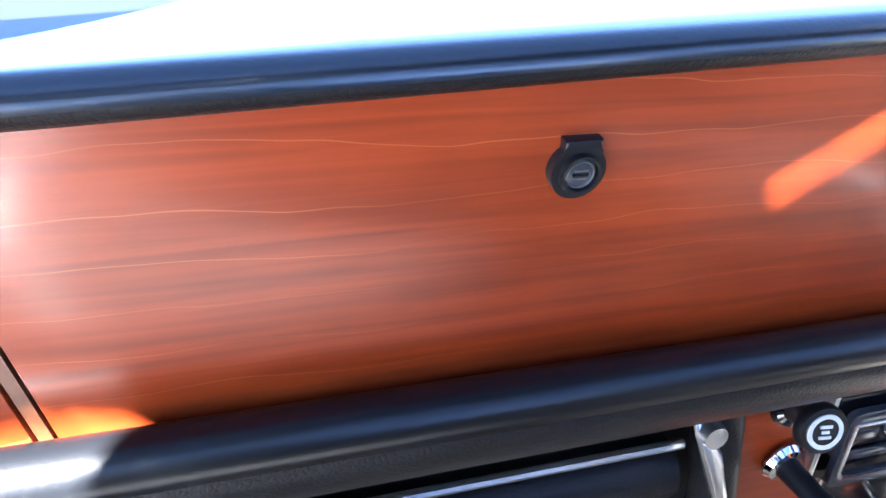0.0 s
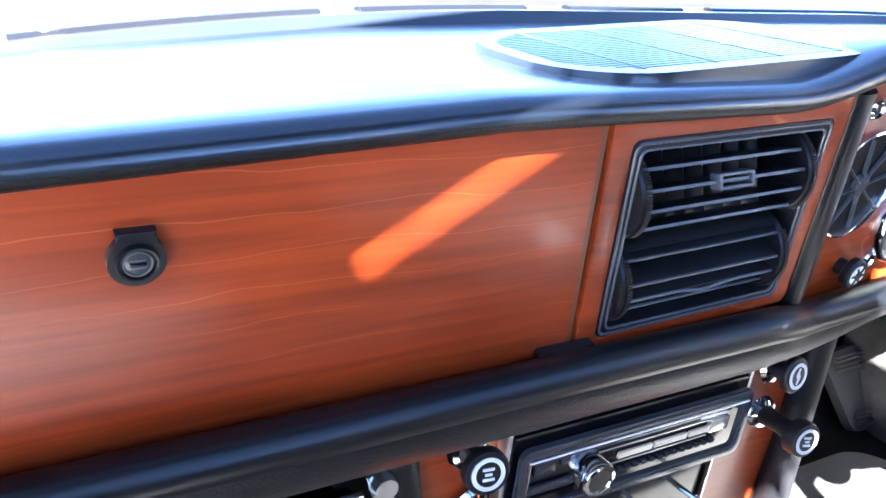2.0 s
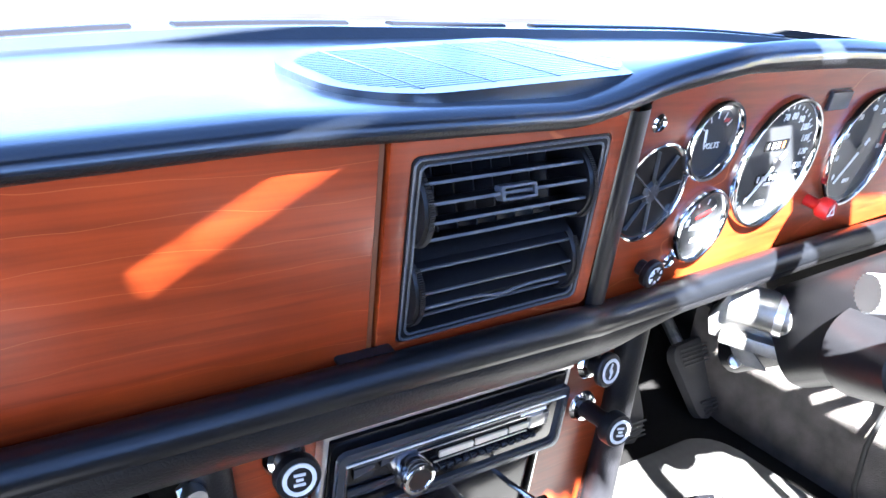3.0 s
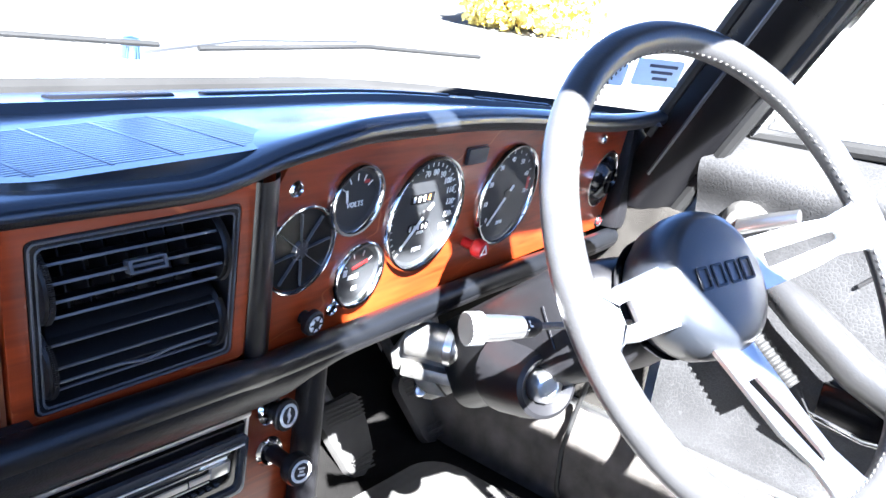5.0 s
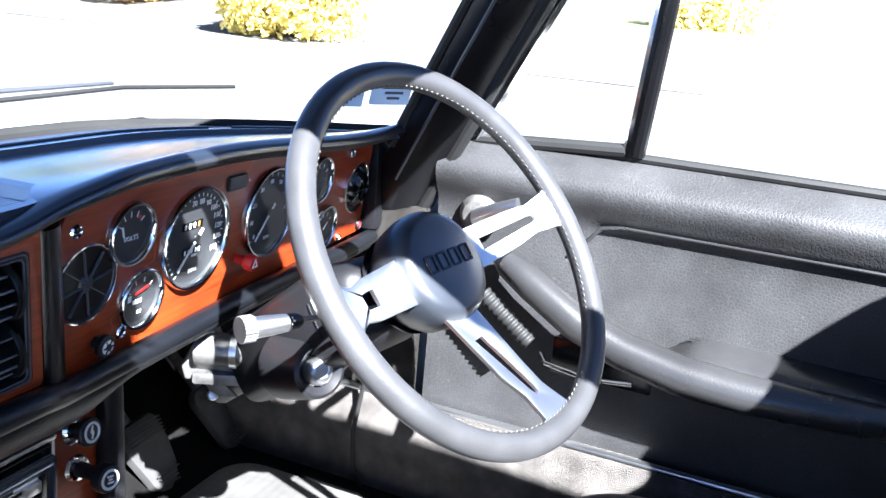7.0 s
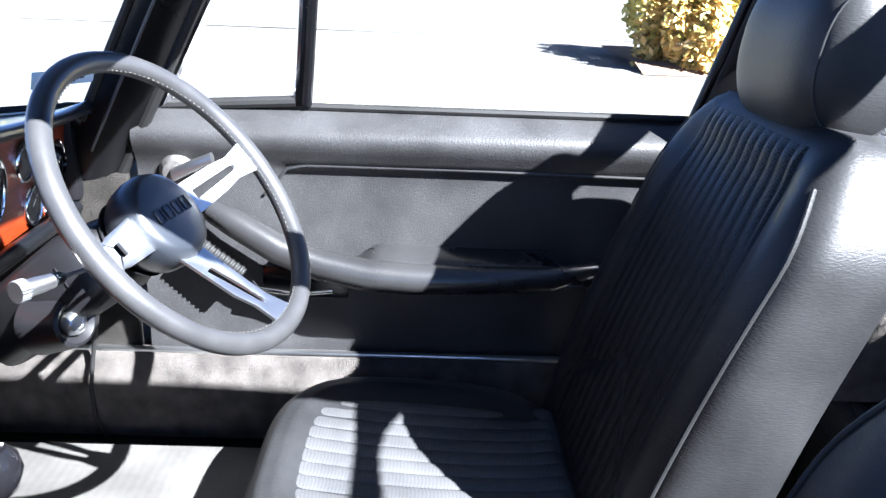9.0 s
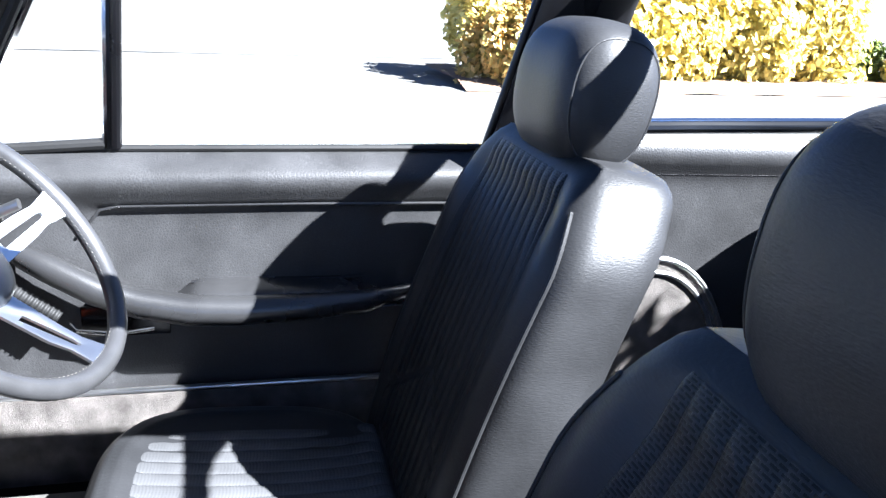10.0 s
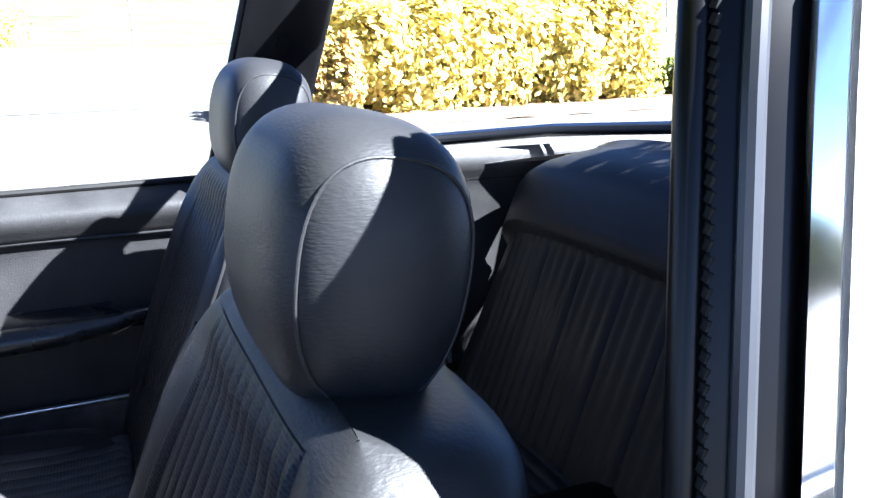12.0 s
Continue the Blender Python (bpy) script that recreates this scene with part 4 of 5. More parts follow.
for s in (-1, 1):
    pts = [(-0.164, 0.09, 0.0), (-0.147, -0.02, 0.004), (-0.122, -0.2, 0.012)] if s < 0 else [(0.155, 0.09, 0.0), (0.157, -0.02, 0.004), (0.160, -0.2, 0.012)]
    part("side", tube(pts, 0.0125, 12), VINYL, console, "black vinyl console side")
    part("cheek", slab([(s * 0.152, 0.08), (s * 0.135, -0.3), (s * 0.147, -0.3), (s * 0.164, 0.08)], 0.3), VINYL, console)
radio = thing("car_radio", "black and grey car radio in chrome trim", "car radio", CONSOLE @ Matrix.Translation((0, 0.0075, 0)))
part("top_trim", box((0.187, 0.0042, 0.009), (0, 0.031, 0.006), 0.0016), SATIN, radio, "chrome top trim")
part("side_trim", box((0.004, 0.060, 0.009), (-0.0915, 0.0, 0.006), 0.0015), SATIN, radio)
part("side_trim", box((0.003, 0.058, 0.007), (0.092, 0.0, 0.005), 0.0012), SATIN, radio)
part("case", box((0.178, 0.055, 0.034), (0, -0.001, -0.007), 0.002), GLOSSY, radio)
fr = ring_plate(rounded(0.174, 0.050, 0.006, 4), rounded(0.160, 0.0355, 0.004, 4), 0.004, 0.0014)
bmesh.ops.transform(fr, matrix=pose(0, -0.003, 0.018), verts=fr.verts)
part("front_frame", fr, RADIO, radio)
part("frame_line", box((0.165, 0.0012, 0.001), (0, 0.0145, 0.0185), 0.0003), BRIGHT, radio)
part("frame_line", box((0.15, 0.001, 0.001), (0, -0.0225, 0.0140), 0.0003), BRIGHT, radio)
for lx, wide in ((0.001, 0.026), (0.029, 0.026), (0.0545, 0.021)):
    part("display", box((wide, 0.0044, 0.002), (lx, -0.006, 0.0115), 0.0005), CREAM, radio, "aged cream display window")
part("top_bar", box((0.15, 0.003, 0.003), (0, 0.008, 0.0125), 0.0006), RADIO, radio)
part("cassette_slot", box((0.12, 0.006, 0.001), (0.018, 0.0045, 0.0105), 0.0003), GLOSSY, radio)
for i in range(14):
    part("button", box((0.0042, 0.0032, 0.003), (-0.014 + 0.0062 * i, -0.0170, 0.0112), 0.0005), RADIO, radio)
for ly, wide in ((0.0012, 0.10), (-0.0105, 0.075)):
    part("trim_line", box((wide, 0.0009, 0.0008), (0.022, ly, 0.0118), 0.0002), SATIN, radio)
part("badge_bar", box((0.022, 0.003, 0.0006), (0.062, 0.0045, 0.0122), 0), WHITE, radio)
part("left_pad", box((0.032, 0.006, 0.002), (-0.060, -0.013, 0.0115), 0.0006), RADIO, radio)
part("left_key", box((0.014, 0.007, 0.0025), (-0.066, 0.001, 0.0115), 0.0008), RADIO, radio)
part("left_key", box((0.010, 0.006, 0.0025), (-0.050, 0.003, 0.0115), 0.0008), RADIO, radio)
part("corner_button", box((0.016, 0.010, 0.004), (0.068, -0.004, 0.0115), 0.001), SATIN, radio)
part("volume_knob", lathe([(0.0, 0.013), (0.0078, 0.013), (0.0085, 0.0142), (0.0105, 0.0138), (0.0115, 0.012), (0.0115, 0.0)], 36, m=pose(-0.032, -0.0105, 0.008)), CHROME, radio, "chrome ringed volume knob")
part("knob_face", lathe([(0, 0.0136), (0.0074, 0.0136), (0.0078, 0.0125)], 30, m=pose(-0.032, -0.0105, 0.008)), PLASTIC, radio)
ht = thing("heater_panel", "chrome framed heater control panel below the radio", "heater panel", CONSOLE @ Matrix.Translation((0.0, -0.063, 0)))
part("plate", box((0.15, 0.07, 0.006), (0, 0, 0.002), 0.002), GLOSSY, ht)
fr = ring_plate(rounded(0.16, 0.08, 0.004, 3), rounded(0.155, 0.075, 0.003, 3), 0.008, 0.001)
bmesh.ops.transform(fr, matrix=pose(0, 0, 0.008), verts=fr.verts)
part("chrome_frame", fr, CHROME, ht)
for x in (-0.03, 0.02, 0.06):
    part("lever", tube([(x, 0.01, 0.004), (x + 0.004, 0.012, 0.03)], 0.002, 8), CHROME, ht)
    part("lever_tip", box((0.014, 0.006, 0.01), (x + 0.005, 0.012, 0.034), 0.002), PLASTIC, ht)


def pull_knob(name, label, base, tip, r, mark):
    a, b = Vector(base), Vector(tip)
    way = (b - a).normalized()
    m = frame_of(a, way.orthogonal(), way.cross(way.orthogonal()))
    q = way.to_track_quat("Z", "Y").to_matrix().to_4x4()
    ob = thing(name, label, "knob", Matrix.Translation(a) @ q, "pull knobs of the console")
    n = (b - a).length
    part("collar", lathe([(0.0, 0.001), (0.0105, 0.001), (0.012, 0.003), (0.010, 0.006), (0.007, 0.007)], 32), CHROME, ob, "chrome collar")
    part("stem", lathe([(0.007, 0.004), (0.006, n * 0.5), (0.0075, n * 0.8)], 24), PLASTIC, ob)
    part("cap", lathe([(0.0075, n * 0.72), (r, n * 0.8), (r, n * 0.95), (r * 0.93, n), (r * 0.75, n)], 36), PLASTIC, ob)
    part("face", lathe([(r * 0.76, n), (r * 0.70, n + 0.0006), (0, n + 0.0006)], 32), PLASTIC, ob, "dark symbol disc")
    part("ring_mark", lathe([(r * 0.54, n + 0.0008), (r * 0.55, n + 0.0012), (r * 0.72, n + 0.0012), (r * 0.73, n + 0.0006)], 32), MARK, ob, "white ring")
    for i in range(3):
        wide = r * (0.30 if i == 1 else 0.5)
        part("mark", box((wide, r * 0.12, 0.0006), (0, r * 0.22 * (i - 1), n + 0.001), turn=pose(0, 0, 0, 0, 0, mark)), MARK, ob)
    return ob


pull_knob("pull_knob", "black pull knob with grey symbol disc", (-0.113, 0.302, 0.689), (-0.117, 0.274, 0.694), 0.0125, 0)
pull_knob("pull_knob", "black pull knob with grey symbol disc", (-0.108, 0.304, 0.652), (-0.101, 0.254, 0.643), 0.0125, 15)
pull_knob("pull_knob", "black pull knob with grey symbol disc", (0.117, 0.304, 0.689), (0.119, 0.283, 0.692), 0.0122, 60)
pull_knob("pull_knob", "black pull knob with grey symbol disc", (0.122, 0.306, 0.651), (0.118, 0.264, 0.655), 0.0122, -10)
# parcel shelf under the glovebox
shelf = thing("parcel_shelf", "black parcel shelf with bright edging under the glovebox", "shelf")
part("tray", box((0.46, 0.2, 0.012), (-0.40, 0.42, 0.645), 0.004), VINYL, shelf)
part("front_roll", tube([(-0.63, 0.312, 0.655), (-0.172, 0.312, 0.655)], 0.016, 12), VINYL, shelf)
part("bright_edge", tube([(-0.63, 0.301, 0.677), (-0.172, 0.301, 0.677)], 0.0026, 8), SATIN, shelf)
spk = thing("shelf_speaker", "round speaker with pale ring under the dash", "speaker", Matrix.Translation((-0.215, 0.405, 0.672)) @ Vector((-0.1, -0.55, 0.83)).to_track_quat("Z", "Y").to_matrix().to_4x4())
part("ring", lathe([(0.036, 0.0), (0.04, 0.008), (0.047, 0.006), (0.05, 0)], 40), STEEL, spk)
part("cone", lathe([(0, -0.004), (0.016, -0.008), (0.036, 0.0)], 36), SILVER, spk)
catch = thing("shelf_catch", "bright chrome catch lever beside the console", "lever")
part("lever", tube([(-0.170, 0.296, 0.694), (-0.164, 0.288, 0.676), (-0.147, 0.286, 0.630)], [0.0045, 0.008, 0.004], 12, flat=0.6), SATIN, catch)
part("pivot", lathe([(0, 0.008), (0.006, 0.007), (0.007, 0)], 20, m=pose(-0.166, 0.293, 0.69, 90, 0, 0)), SATIN, catch)


# ---------------------------------------------------------------- steering
_n = Vector((-0.201, -0.768, 0.608)).normalized()
_r = Vector((0, 0, 1)).cross(_n).normalized()
WHEEL = frame_of((0.2865, 0.0363, 0.8567), _r, _n.cross(_r))
wheel = thing("steering_wheel", "three-spoke alloy steering wheel with black stitched leather rim", "steering wheel", WHEEL)
R = 0.166
part("rim", tube([(R * math.cos(2 * math.pi * i / 96), R * math.sin(2 * math.pi * i / 96), 0) for i in range(96)], 0.0112, 18, closed=True), RIM_LEATHER, wheel, "black leather rim")
st = bmesh.new()
for i in range(150):
    a = 2 * math.pi * i / 150
    p = Vector(((R - 0.0117) * math.cos(a), (R - 0.0117) * math.sin(a), 0.002))
    box((0.0008, 0.0024, 0.0006), p, bm=st, turn=pose(0, 0, 0, 0, 0, math.degrees(a) + 14))
tagged(part("stitching", st, THREAD, wheel, "pale stitching inside the rim", smooth=0), kind="stuff")
D = -0.030  # how deep the hub lies behind the rim
part("hub_pad", lathe([(0.044, D - 0.054), (0.051, D - 0.042), (0.0535, D - 0.026), (0.0525, D - 0.012), (0.0485, D - 0.003), (0.042, D), (0.02, D + 0.0012), (0, D + 0.0015)], 56, m=pose(0.009, 0, 0)), HUB, wheel, "black hub pad", smooth=50)
part("boss", lathe([(0.03, D - 0.11), (0.034, D - 0.06), (0.046, D - 0.052)], 36), PLASTIC, wheel)
for a in (6, -82, -173):
    inner, outer, w0, w1 = 0.04, R - 0.006, 0.021, 0.0145
    o = [(inner, w0), (0.108, 0.5 * (w0 + w1)), (outer - 0.03, w1), (outer - 0.008, w1 + 0.004), (outer, w1 + 0.010), (outer, -w1 - 0.010), (outer - 0.008, -w1 - 0.004), (outer - 0.03, -w1), (0.108, -0.5 * (w0 + w1)), (inner, -w0)]
    i_ = [(0.072, 0.0058), (0.10, 0.005), (0.128, 0.0038), (0.133, 0.0026), (0.134, 0.001), (0.134, -0.001), (0.133, -0.0026), (0.128, -0.0038), (0.10, -0.005), (0.072, -0.0058)]
    if a == -173:
        i_ = [(0.096, 0.007), (0.11, 0.0068), (0.118, 0.0062), (0.1195, 0.0057), (0.12, 0.004), (0.12, -0.004), (0.1195, -0.0057), (0.118, -0.0062), (0.11, -0.0068), (0.096, -0.007)]
    bm = ring_plate(o, i_, 0.004, 0.001)
    for v in bm.verts:
        v.co.z += (D - 0.014) * (1 - min(1.0, max(0.0, (v.co.x - 0.06) / (outer - 0.06))))
    bmesh.ops.transform(bm, matrix=pose(0, 0, 0.003, 0, 0, a), verts=bm.verts)
    part("spoke", bm, ALLOY, wheel, "brushed alloy spoke with slot")
for i in range(4):
    bm = ring_plate(rounded(0.0125, 0.0165, 0.002, 3), rounded(0.0085, 0.0125, 0.001, 3), 0.0014, 0.0003)
    bmesh.ops.transform(bm, matrix=pose(0.009, 0.002, D + 0.0024, 0, 0, 3) @ pose(-0.025 + 0.0167 * i, 0, 0), verts=bm.verts)
    part("emblem_bar", bm, GLOSSY, wheel, "embossed plain emblem mark")

column = thing("steering_column", "black steering column shroud with stalk and ignition lock", "steering column")
c1 = Vector(WHEEL.translation) - _n * 0.30
_m = frame_of(WHEEL.translation, _r, _n.cross(_r))


def fairing(u, v):
    """Column shroud: rounded sections along the column, deeper below."""
    stations = ((0.085, 0.0), (0.086, 0.6), (0.095, 0.8), (0.13, 1.0), (0.275, 0.92), (0.285, 0.8), (0.286, 0.0))
    s, k = stations[round(v * 6)]
    a = 2 * math.pi * u
    cx, sy = math.cos(a), math.sin(a)
    px = -0.008 * k + 0.062 * k * math.copysign(abs(cx) ** 0.4, cx)
    py = (0.046 if sy > 0 else 0.044) * k * math.copysign(abs(sy) ** 0.5, sy)
    return _m @ Vector((px, py, -s))


bm = bmesh.new()
sheet(fairing, 56, 6, bm=bm, wrap_u=True)
bmesh.ops.remove_doubles(bm, verts=bm.verts, dist=0.0002)
part("shroud", bm, PLASTIC, column, "black moulded column shroud", smooth=45)
part("shroud_joint", tube([fairing(0.5 + 0.02 * i, 0.5 + 0.02) for i in range(-1, 2)], 0.001, 6), GLOSSY, column)
# cast switch bracket with its barrel, ahead of the shroud
brk = slab([(-0.030, -0.030), (0.030, -0.030), (0.030, -0.014), (0.006, -0.012), (0.002, 0.016), (-0.002, 0.026), (-0.014, 0.028), (-0.022, 0.008), (-0.034, -0.014)], 0.020, 0.003, m=frame_of((0.279, 0.284, 0.703), (0.42, -0.90, 0), (0, 0, 1)))
part("switch_bracket", brk, STEEL, column, "bare cast metal switch bracket")
part("switch_barrel", tube([(0.272, 0.300, 0.708), (0.292, 0.252, 0.708)], 0.0165, 24), STEEL, column, "bright barrel in the bracket")
part("barrel_collar", tube([(0.285, 0.268, 0.708), (0.2875, 0.262, 0.708)], 0.0178, 24), SATIN, column)
part("bracket_foot", box((0.062, 0.026, 0.012), (0.286, 0.276, 0.679), 0.003, turn=pose(0, 0, 0, 0, 0, -65)), STEEL, column)
part("bracket_clip", slab([(0, 0), (0.012, 0.004), (0.036, -0.022), (0.018, -0.021), (0.008, -0.014)], 0.005, 0.001, m=frame_of((0.280, 0.302, 0.671), (0.6, -0.8, 0), (0, 0, 1))), STEEL, column)
part("bracket_bolt", lathe([(0, 0.004), (0.005, 0.003), (0.006, 0)], 12, m=pose(0.294, 0.298, 0.648, 60, 0, -40)), SATIN, column)
# control stalk: knurled end, pale barrel, dark tip with its mark, thin rod to the column
ends = [Vector((0.108, 0.133, 0.8205)), Vector((0.1165, 0.1288, 0.8202)), Vector((0.141, 0.1165, 0.8193)), Vector((0.152, 0.111, 0.819)), Vector((0.218, 0.083, 0.815))]
axis = (ends[1] - ends[0]).normalized()
side = axis.orthogonal().normalized()
part("stalk", tube([ends[1], ends[1].lerp(ends[2], 0.5), ends[2]], [0.0080, 0.0076, 0.0066], 18), SATIN, column, "pale worn control stalk")
collar = tube([ends[0], ends[1]], 0.0094, 24)
for i in range(24):
    d = Matrix.Rotation(2 * math.pi * i / 24, 3, axis) @ side
    tube([ends[0] + d * 0.0094, ends[1] + d * 0.0094], 0.0006, 6, bm=collar)
part("stalk_collar", collar, SATIN, column, "knurled collar")
part("stalk_tip", tube([ends[2], ends[2].lerp(ends[3], 0.6), ends[3]], [0.0067, 0.0062, 0.004], 16), PLASTIC, column, "dark stalk end with pale symbol")
toward = Vector((-0.5, -0.4, 0.35)).normalized()
mark_at = ends[2].lerp(ends[3], 0.35) + toward * 0.0064
for w_, h_ in ((0.0012, 0.006), (0.005, 0.0011)):
    part("stalk_mark", box((w_, h_, 0.0006), mark_at, turn=toward.to_track_quat("Z", "Y").to_matrix().to_4x4()), WHITE, column)
part("stalk_rod", tube([ends[3], ends[4]], 0.0024, 8), STEEL, column)
lockm = Matrix.Translation((0.250, 0.150, 0.731)) @ Vector((-0.45, -0.85, 0.25)).to_track_quat("Z", "Y").to_matrix().to_4x4()
part("ignition_lock", lathe([(0, 0.005), (0.007, 0.005), (0.0075, 0.0065), (0.0105, 0.006), (0.0140, 0.001), (0.0145, -0.02)], 12, m=lockm), SATIN, column, "bright ignition lock")
part("lock_ring", lathe([(0.0150, -0.004), (0.0175, -0.001), (0.022, 0.003), (0.0255, 0.001), (0.029, -0.014), (0.034, -0.05)], 36, m=lockm), PLASTIC, column, "black lock housing")
part("column_tube", tube([c1, c1 - _n * 0.10], 0.018, 12), PLASTIC, column)
wire = [(0.60, 0.27, 0.60), (0.628, 0.298, 0.50), (0.616, 0.300, 0.455), (0.622, 0.300, 0.395), (0.63, 0.29, 0.362)]
ob = thing("cable", "dark cable hanging below the column", "cable")
part("cable_run", tube(wire, 0.0035, 8), RUBBER, ob)


def pedal(x, y, z, w, h, label):
    ob = thing("pedal", label, "pedal", pose(x, y, z, -28, 0, 0), "foot pedals")
    pad = [(-w * 0.50, h * 0.30), (-w * 0.47, h * 0.40), (-w * 0.36, h * 0.47), (w * 0.34, h * 0.50), (w * 0.44, h * 0.44), (w * 0.52, h * 0.10), (w * 0.50, -h * 0.22), (w * 0.40, -h * 0.40), (w * 0.16, -h * 0.50), (-w * 0.05, -h * 0.47), (-w * 0.16, -h * 0.38)]
    part("pad", slab(pad, 0.014, 0.004, m=pose(0, 0, 0, 90, 0, 0)), PEDAL, ob, "worn dark rubber pad")
    for up in (0.42, 0.37, 0.32, 0.27, 0.22, -0.26, -0.31, -0.36, -0.41):
        left, right = (-w * (0.42 - 0.9 * max(0.0, 0.28 - up) * 0.6), w * 0.42)
        if up < -0.3:
            right = w * 0.34
        part("rib", box((right - left, 0.003, 0.0022), ((left + right) / 2, -0.0075, h * up), 0.0008), PEDAL, ob)
    part("arm", tube([(0, 0.016, h * 0.3), (0.005, 0.05, h * 0.5 + 0.06), (0.008, 0.16, h * 0.5 + 0.16)], 0.009, 10), STEEL, ob)
    return ob


pedal(0.474, 0.540, 0.411, 0.080, 0.112, "worn black rubber clutch pedal")
pedal(0.615, 0.530, 0.414, 0.074, 0.112, "worn black rubber brake pedal")
lever = thing("gear_lever", "gear lever with round black knob and white shift pattern", "gear lever", pose(0.045, 0.14, 0.685))
part("knob", lathe([(0, 0.024), (0.014, 0.0235), (0.022, 0.016), (0.025, 0.002), (0.02, -0.014), (0.009, -0.024)], 32), GLOSSY, lever, "glossy black knob")
part("stem", tube([(0, 0, -0.02), (0.0, 0.02, -0.1), (0, 0.05, -0.2)], 0.007, 10), CHROME, lever)
for i in range(3):
    part("pattern", box((0.002, 0.018, 0.0006), (-0.008 + 0.008 * i, 0, 0.0242)), WHITE, lever)
part("pattern", box((0.018, 0.002, 0.0006), (0, 0, 0.0244)), WHITE, lever)
fm = thing("floor_mat", "pale grey rubber floor mat in the driver's footwell", "floor mat")
part("mat", slab(rounded(0.36, 0.52, 0.05, 6, 0.41, 0.22), 0.006, 0.002, m=pose(0, 0, floor_z + 0.012)), MAT, fm)


# ---------------------------------------------------------------- driver's door
door = thing("driver_door", "closed driver's door with black grained vinyl trim", "car door")
DX = 0.657


def door_skin(u, v):
    y = 0.215 - 0.86 * u
    z = 0.893 - 0.388 * v
    bulge = 0.022 * math.exp(-((z - 0.850) / 0.033) ** 2)
    recess = 0.006 * step(0.815, 0.805, z) * step(0.02, -0.02, y)
    top = 0.042 * max(0.0, (z - 0.852) / 0.041) ** 2.2
    return Vector((DX - bulge + recess + top, y, z))


bm = bmesh.new()
sheet(door_skin, 60, 70, bm=bm)
part("trim_panel", bm, DOOR_VINYL, door, "black grained vinyl trim panel")
part("door_shell", box((0.03, 0.86, 0.36), (0.722, -0.215, 0.712), 0.006), PAINT, door)
seam = [(DX - 0.003, 0.03, 0.765), (DX - 0.004, 0.008, 0.79), (DX - 0.004, -0.005, 0.806), (DX - 0.004, -0.03, 0.811), (DX - 0.004, -0.3, 0.811), (DX - 0.004, -0.63, 0.807)]
part("piping", tube(seam, 0.0024, 8), ARM_VINYL, door, "raised piping line")
arm = [(0.635, 0.112, 0.745), (0.613, 0.095, 0.748), (0.603, 0.06, 0.732), (0.600, 0.0, 0.697), (0.598, -0.06, 0.676), (0.598, -0.13, 0.662), (0.598, -0.2, 0.658), (0.598, -0.3, 0.660), (0.602, -0.40, 0.664), (0.625, -0.47, 0.672)]
part("armrest", tube(arm, [0.012, 0.018, 0.021, 0.022, 0.023, 0.024, 0.023, 0.021, 0.018, 0.010], 18, flat=1.0), ARM_VINYL, door, "black padded armrest and pull")
bm = bmesh.new()
sheet(lambda u, v: Vector((DX + 0.006 - 0.066 * math.sin(1.45 * v) ** 0.8, -0.46 * u, float(np.interp(-0.46 * u, [-0.46, -0.3, -0.13, -0.06, 0.0], [0.655, 0.658, 0.661, 0.673, 0.690])) + (0.030 - 0.034 * v * v) * step(0.21, 0.31, u) * step(1.0, 0.78, u))), 60, 12, bm=bm)
part("armrest_top", bm, ARM_VINYL, door, "padded top of the armrest", smooth=60)
part("armrest_piping", tube([(DX - 0.004, -0.13 - 0.27 * i / 10, 0.688 - 0.003 * math.sin(math.pi * i / 10)) for i in range(11)], 0.0028, 8), VINYL, door)
part("reflector", box((0.004, 0.035, 0.006), (DX - 0.004, -0.45, 0.640), 0.0015), RED, door, "red door-edge reflector")
part("winder_boss", lathe([(0, 0.02), (0.018, 0.018), (0.026, 0.008), (0.027, 0)], 30, m=pose(0.655, 0.155, 0.797, 0, -90, 0)), STEEL, door, "grey winder boss")
part("winder_arm", tube([(0.632, 0.155, 0.797), (0.622, 0.125, 0.812), (0.618, 0.095, 0.826)], [0.012, 0.010, 0.009], 12, flat=0.6), SATIN, door, "bright window winder arm")
part("handle_plate", box((0.006, 0.13, 0.05), (DX - 0.006, -0.03, 0.63), 0.002), GLOSSY, door)
part("door_handle", tube([(0.635, 0.045, 0.632), (0.618, 0.035, 0.628), (0.615, -0.02, 0.622), (0.618, -0.075, 0.628)], 0.0055, 10, flat=0.6), CHROME, door, "chrome inner door handle")
# quarter light and glass
for a, b, r_, mat, nm in (((0.18, 0.888), (-0.015, 0.900), 0.009, RUBBER, "quarter_light_rail"), ((0.18, 0.888), (0.055, 1.12), 0.009, CHROME, "quarter_light_bar"), ((-0.018, 0.895), (-0.036, 1.12), 0.008, CHROME, "quarter_light_post"), ((-0.031, 0.895), (-0.050, 1.12), 0.008, BLACK_PAINT, "glass_channel")):
    p0, p1 = Vector((0.682, *a)), Vector((0.655, *b))
    if nm == "quarter_light_rail":
        p1.x = 0.682
    part(nm, tube([p0, p1], r_, 10), mat, door)
bm = bmesh.new()
sheet(lambda u, v: Vector((0.684 - 0.03 * v, -0.05 - 0.53 * u - 0.04 * v, 0.89 + 0.24 * v)), 4, 4, bm=bm)
g = part("door_glass", bm, GLASS, door)
g.visible_shadow = False
part("waist_seal", tube([(0.684, 0.19, 0.893), (0.684, -0.64, 0.893)], 0.006, 8), RUBBER, door)


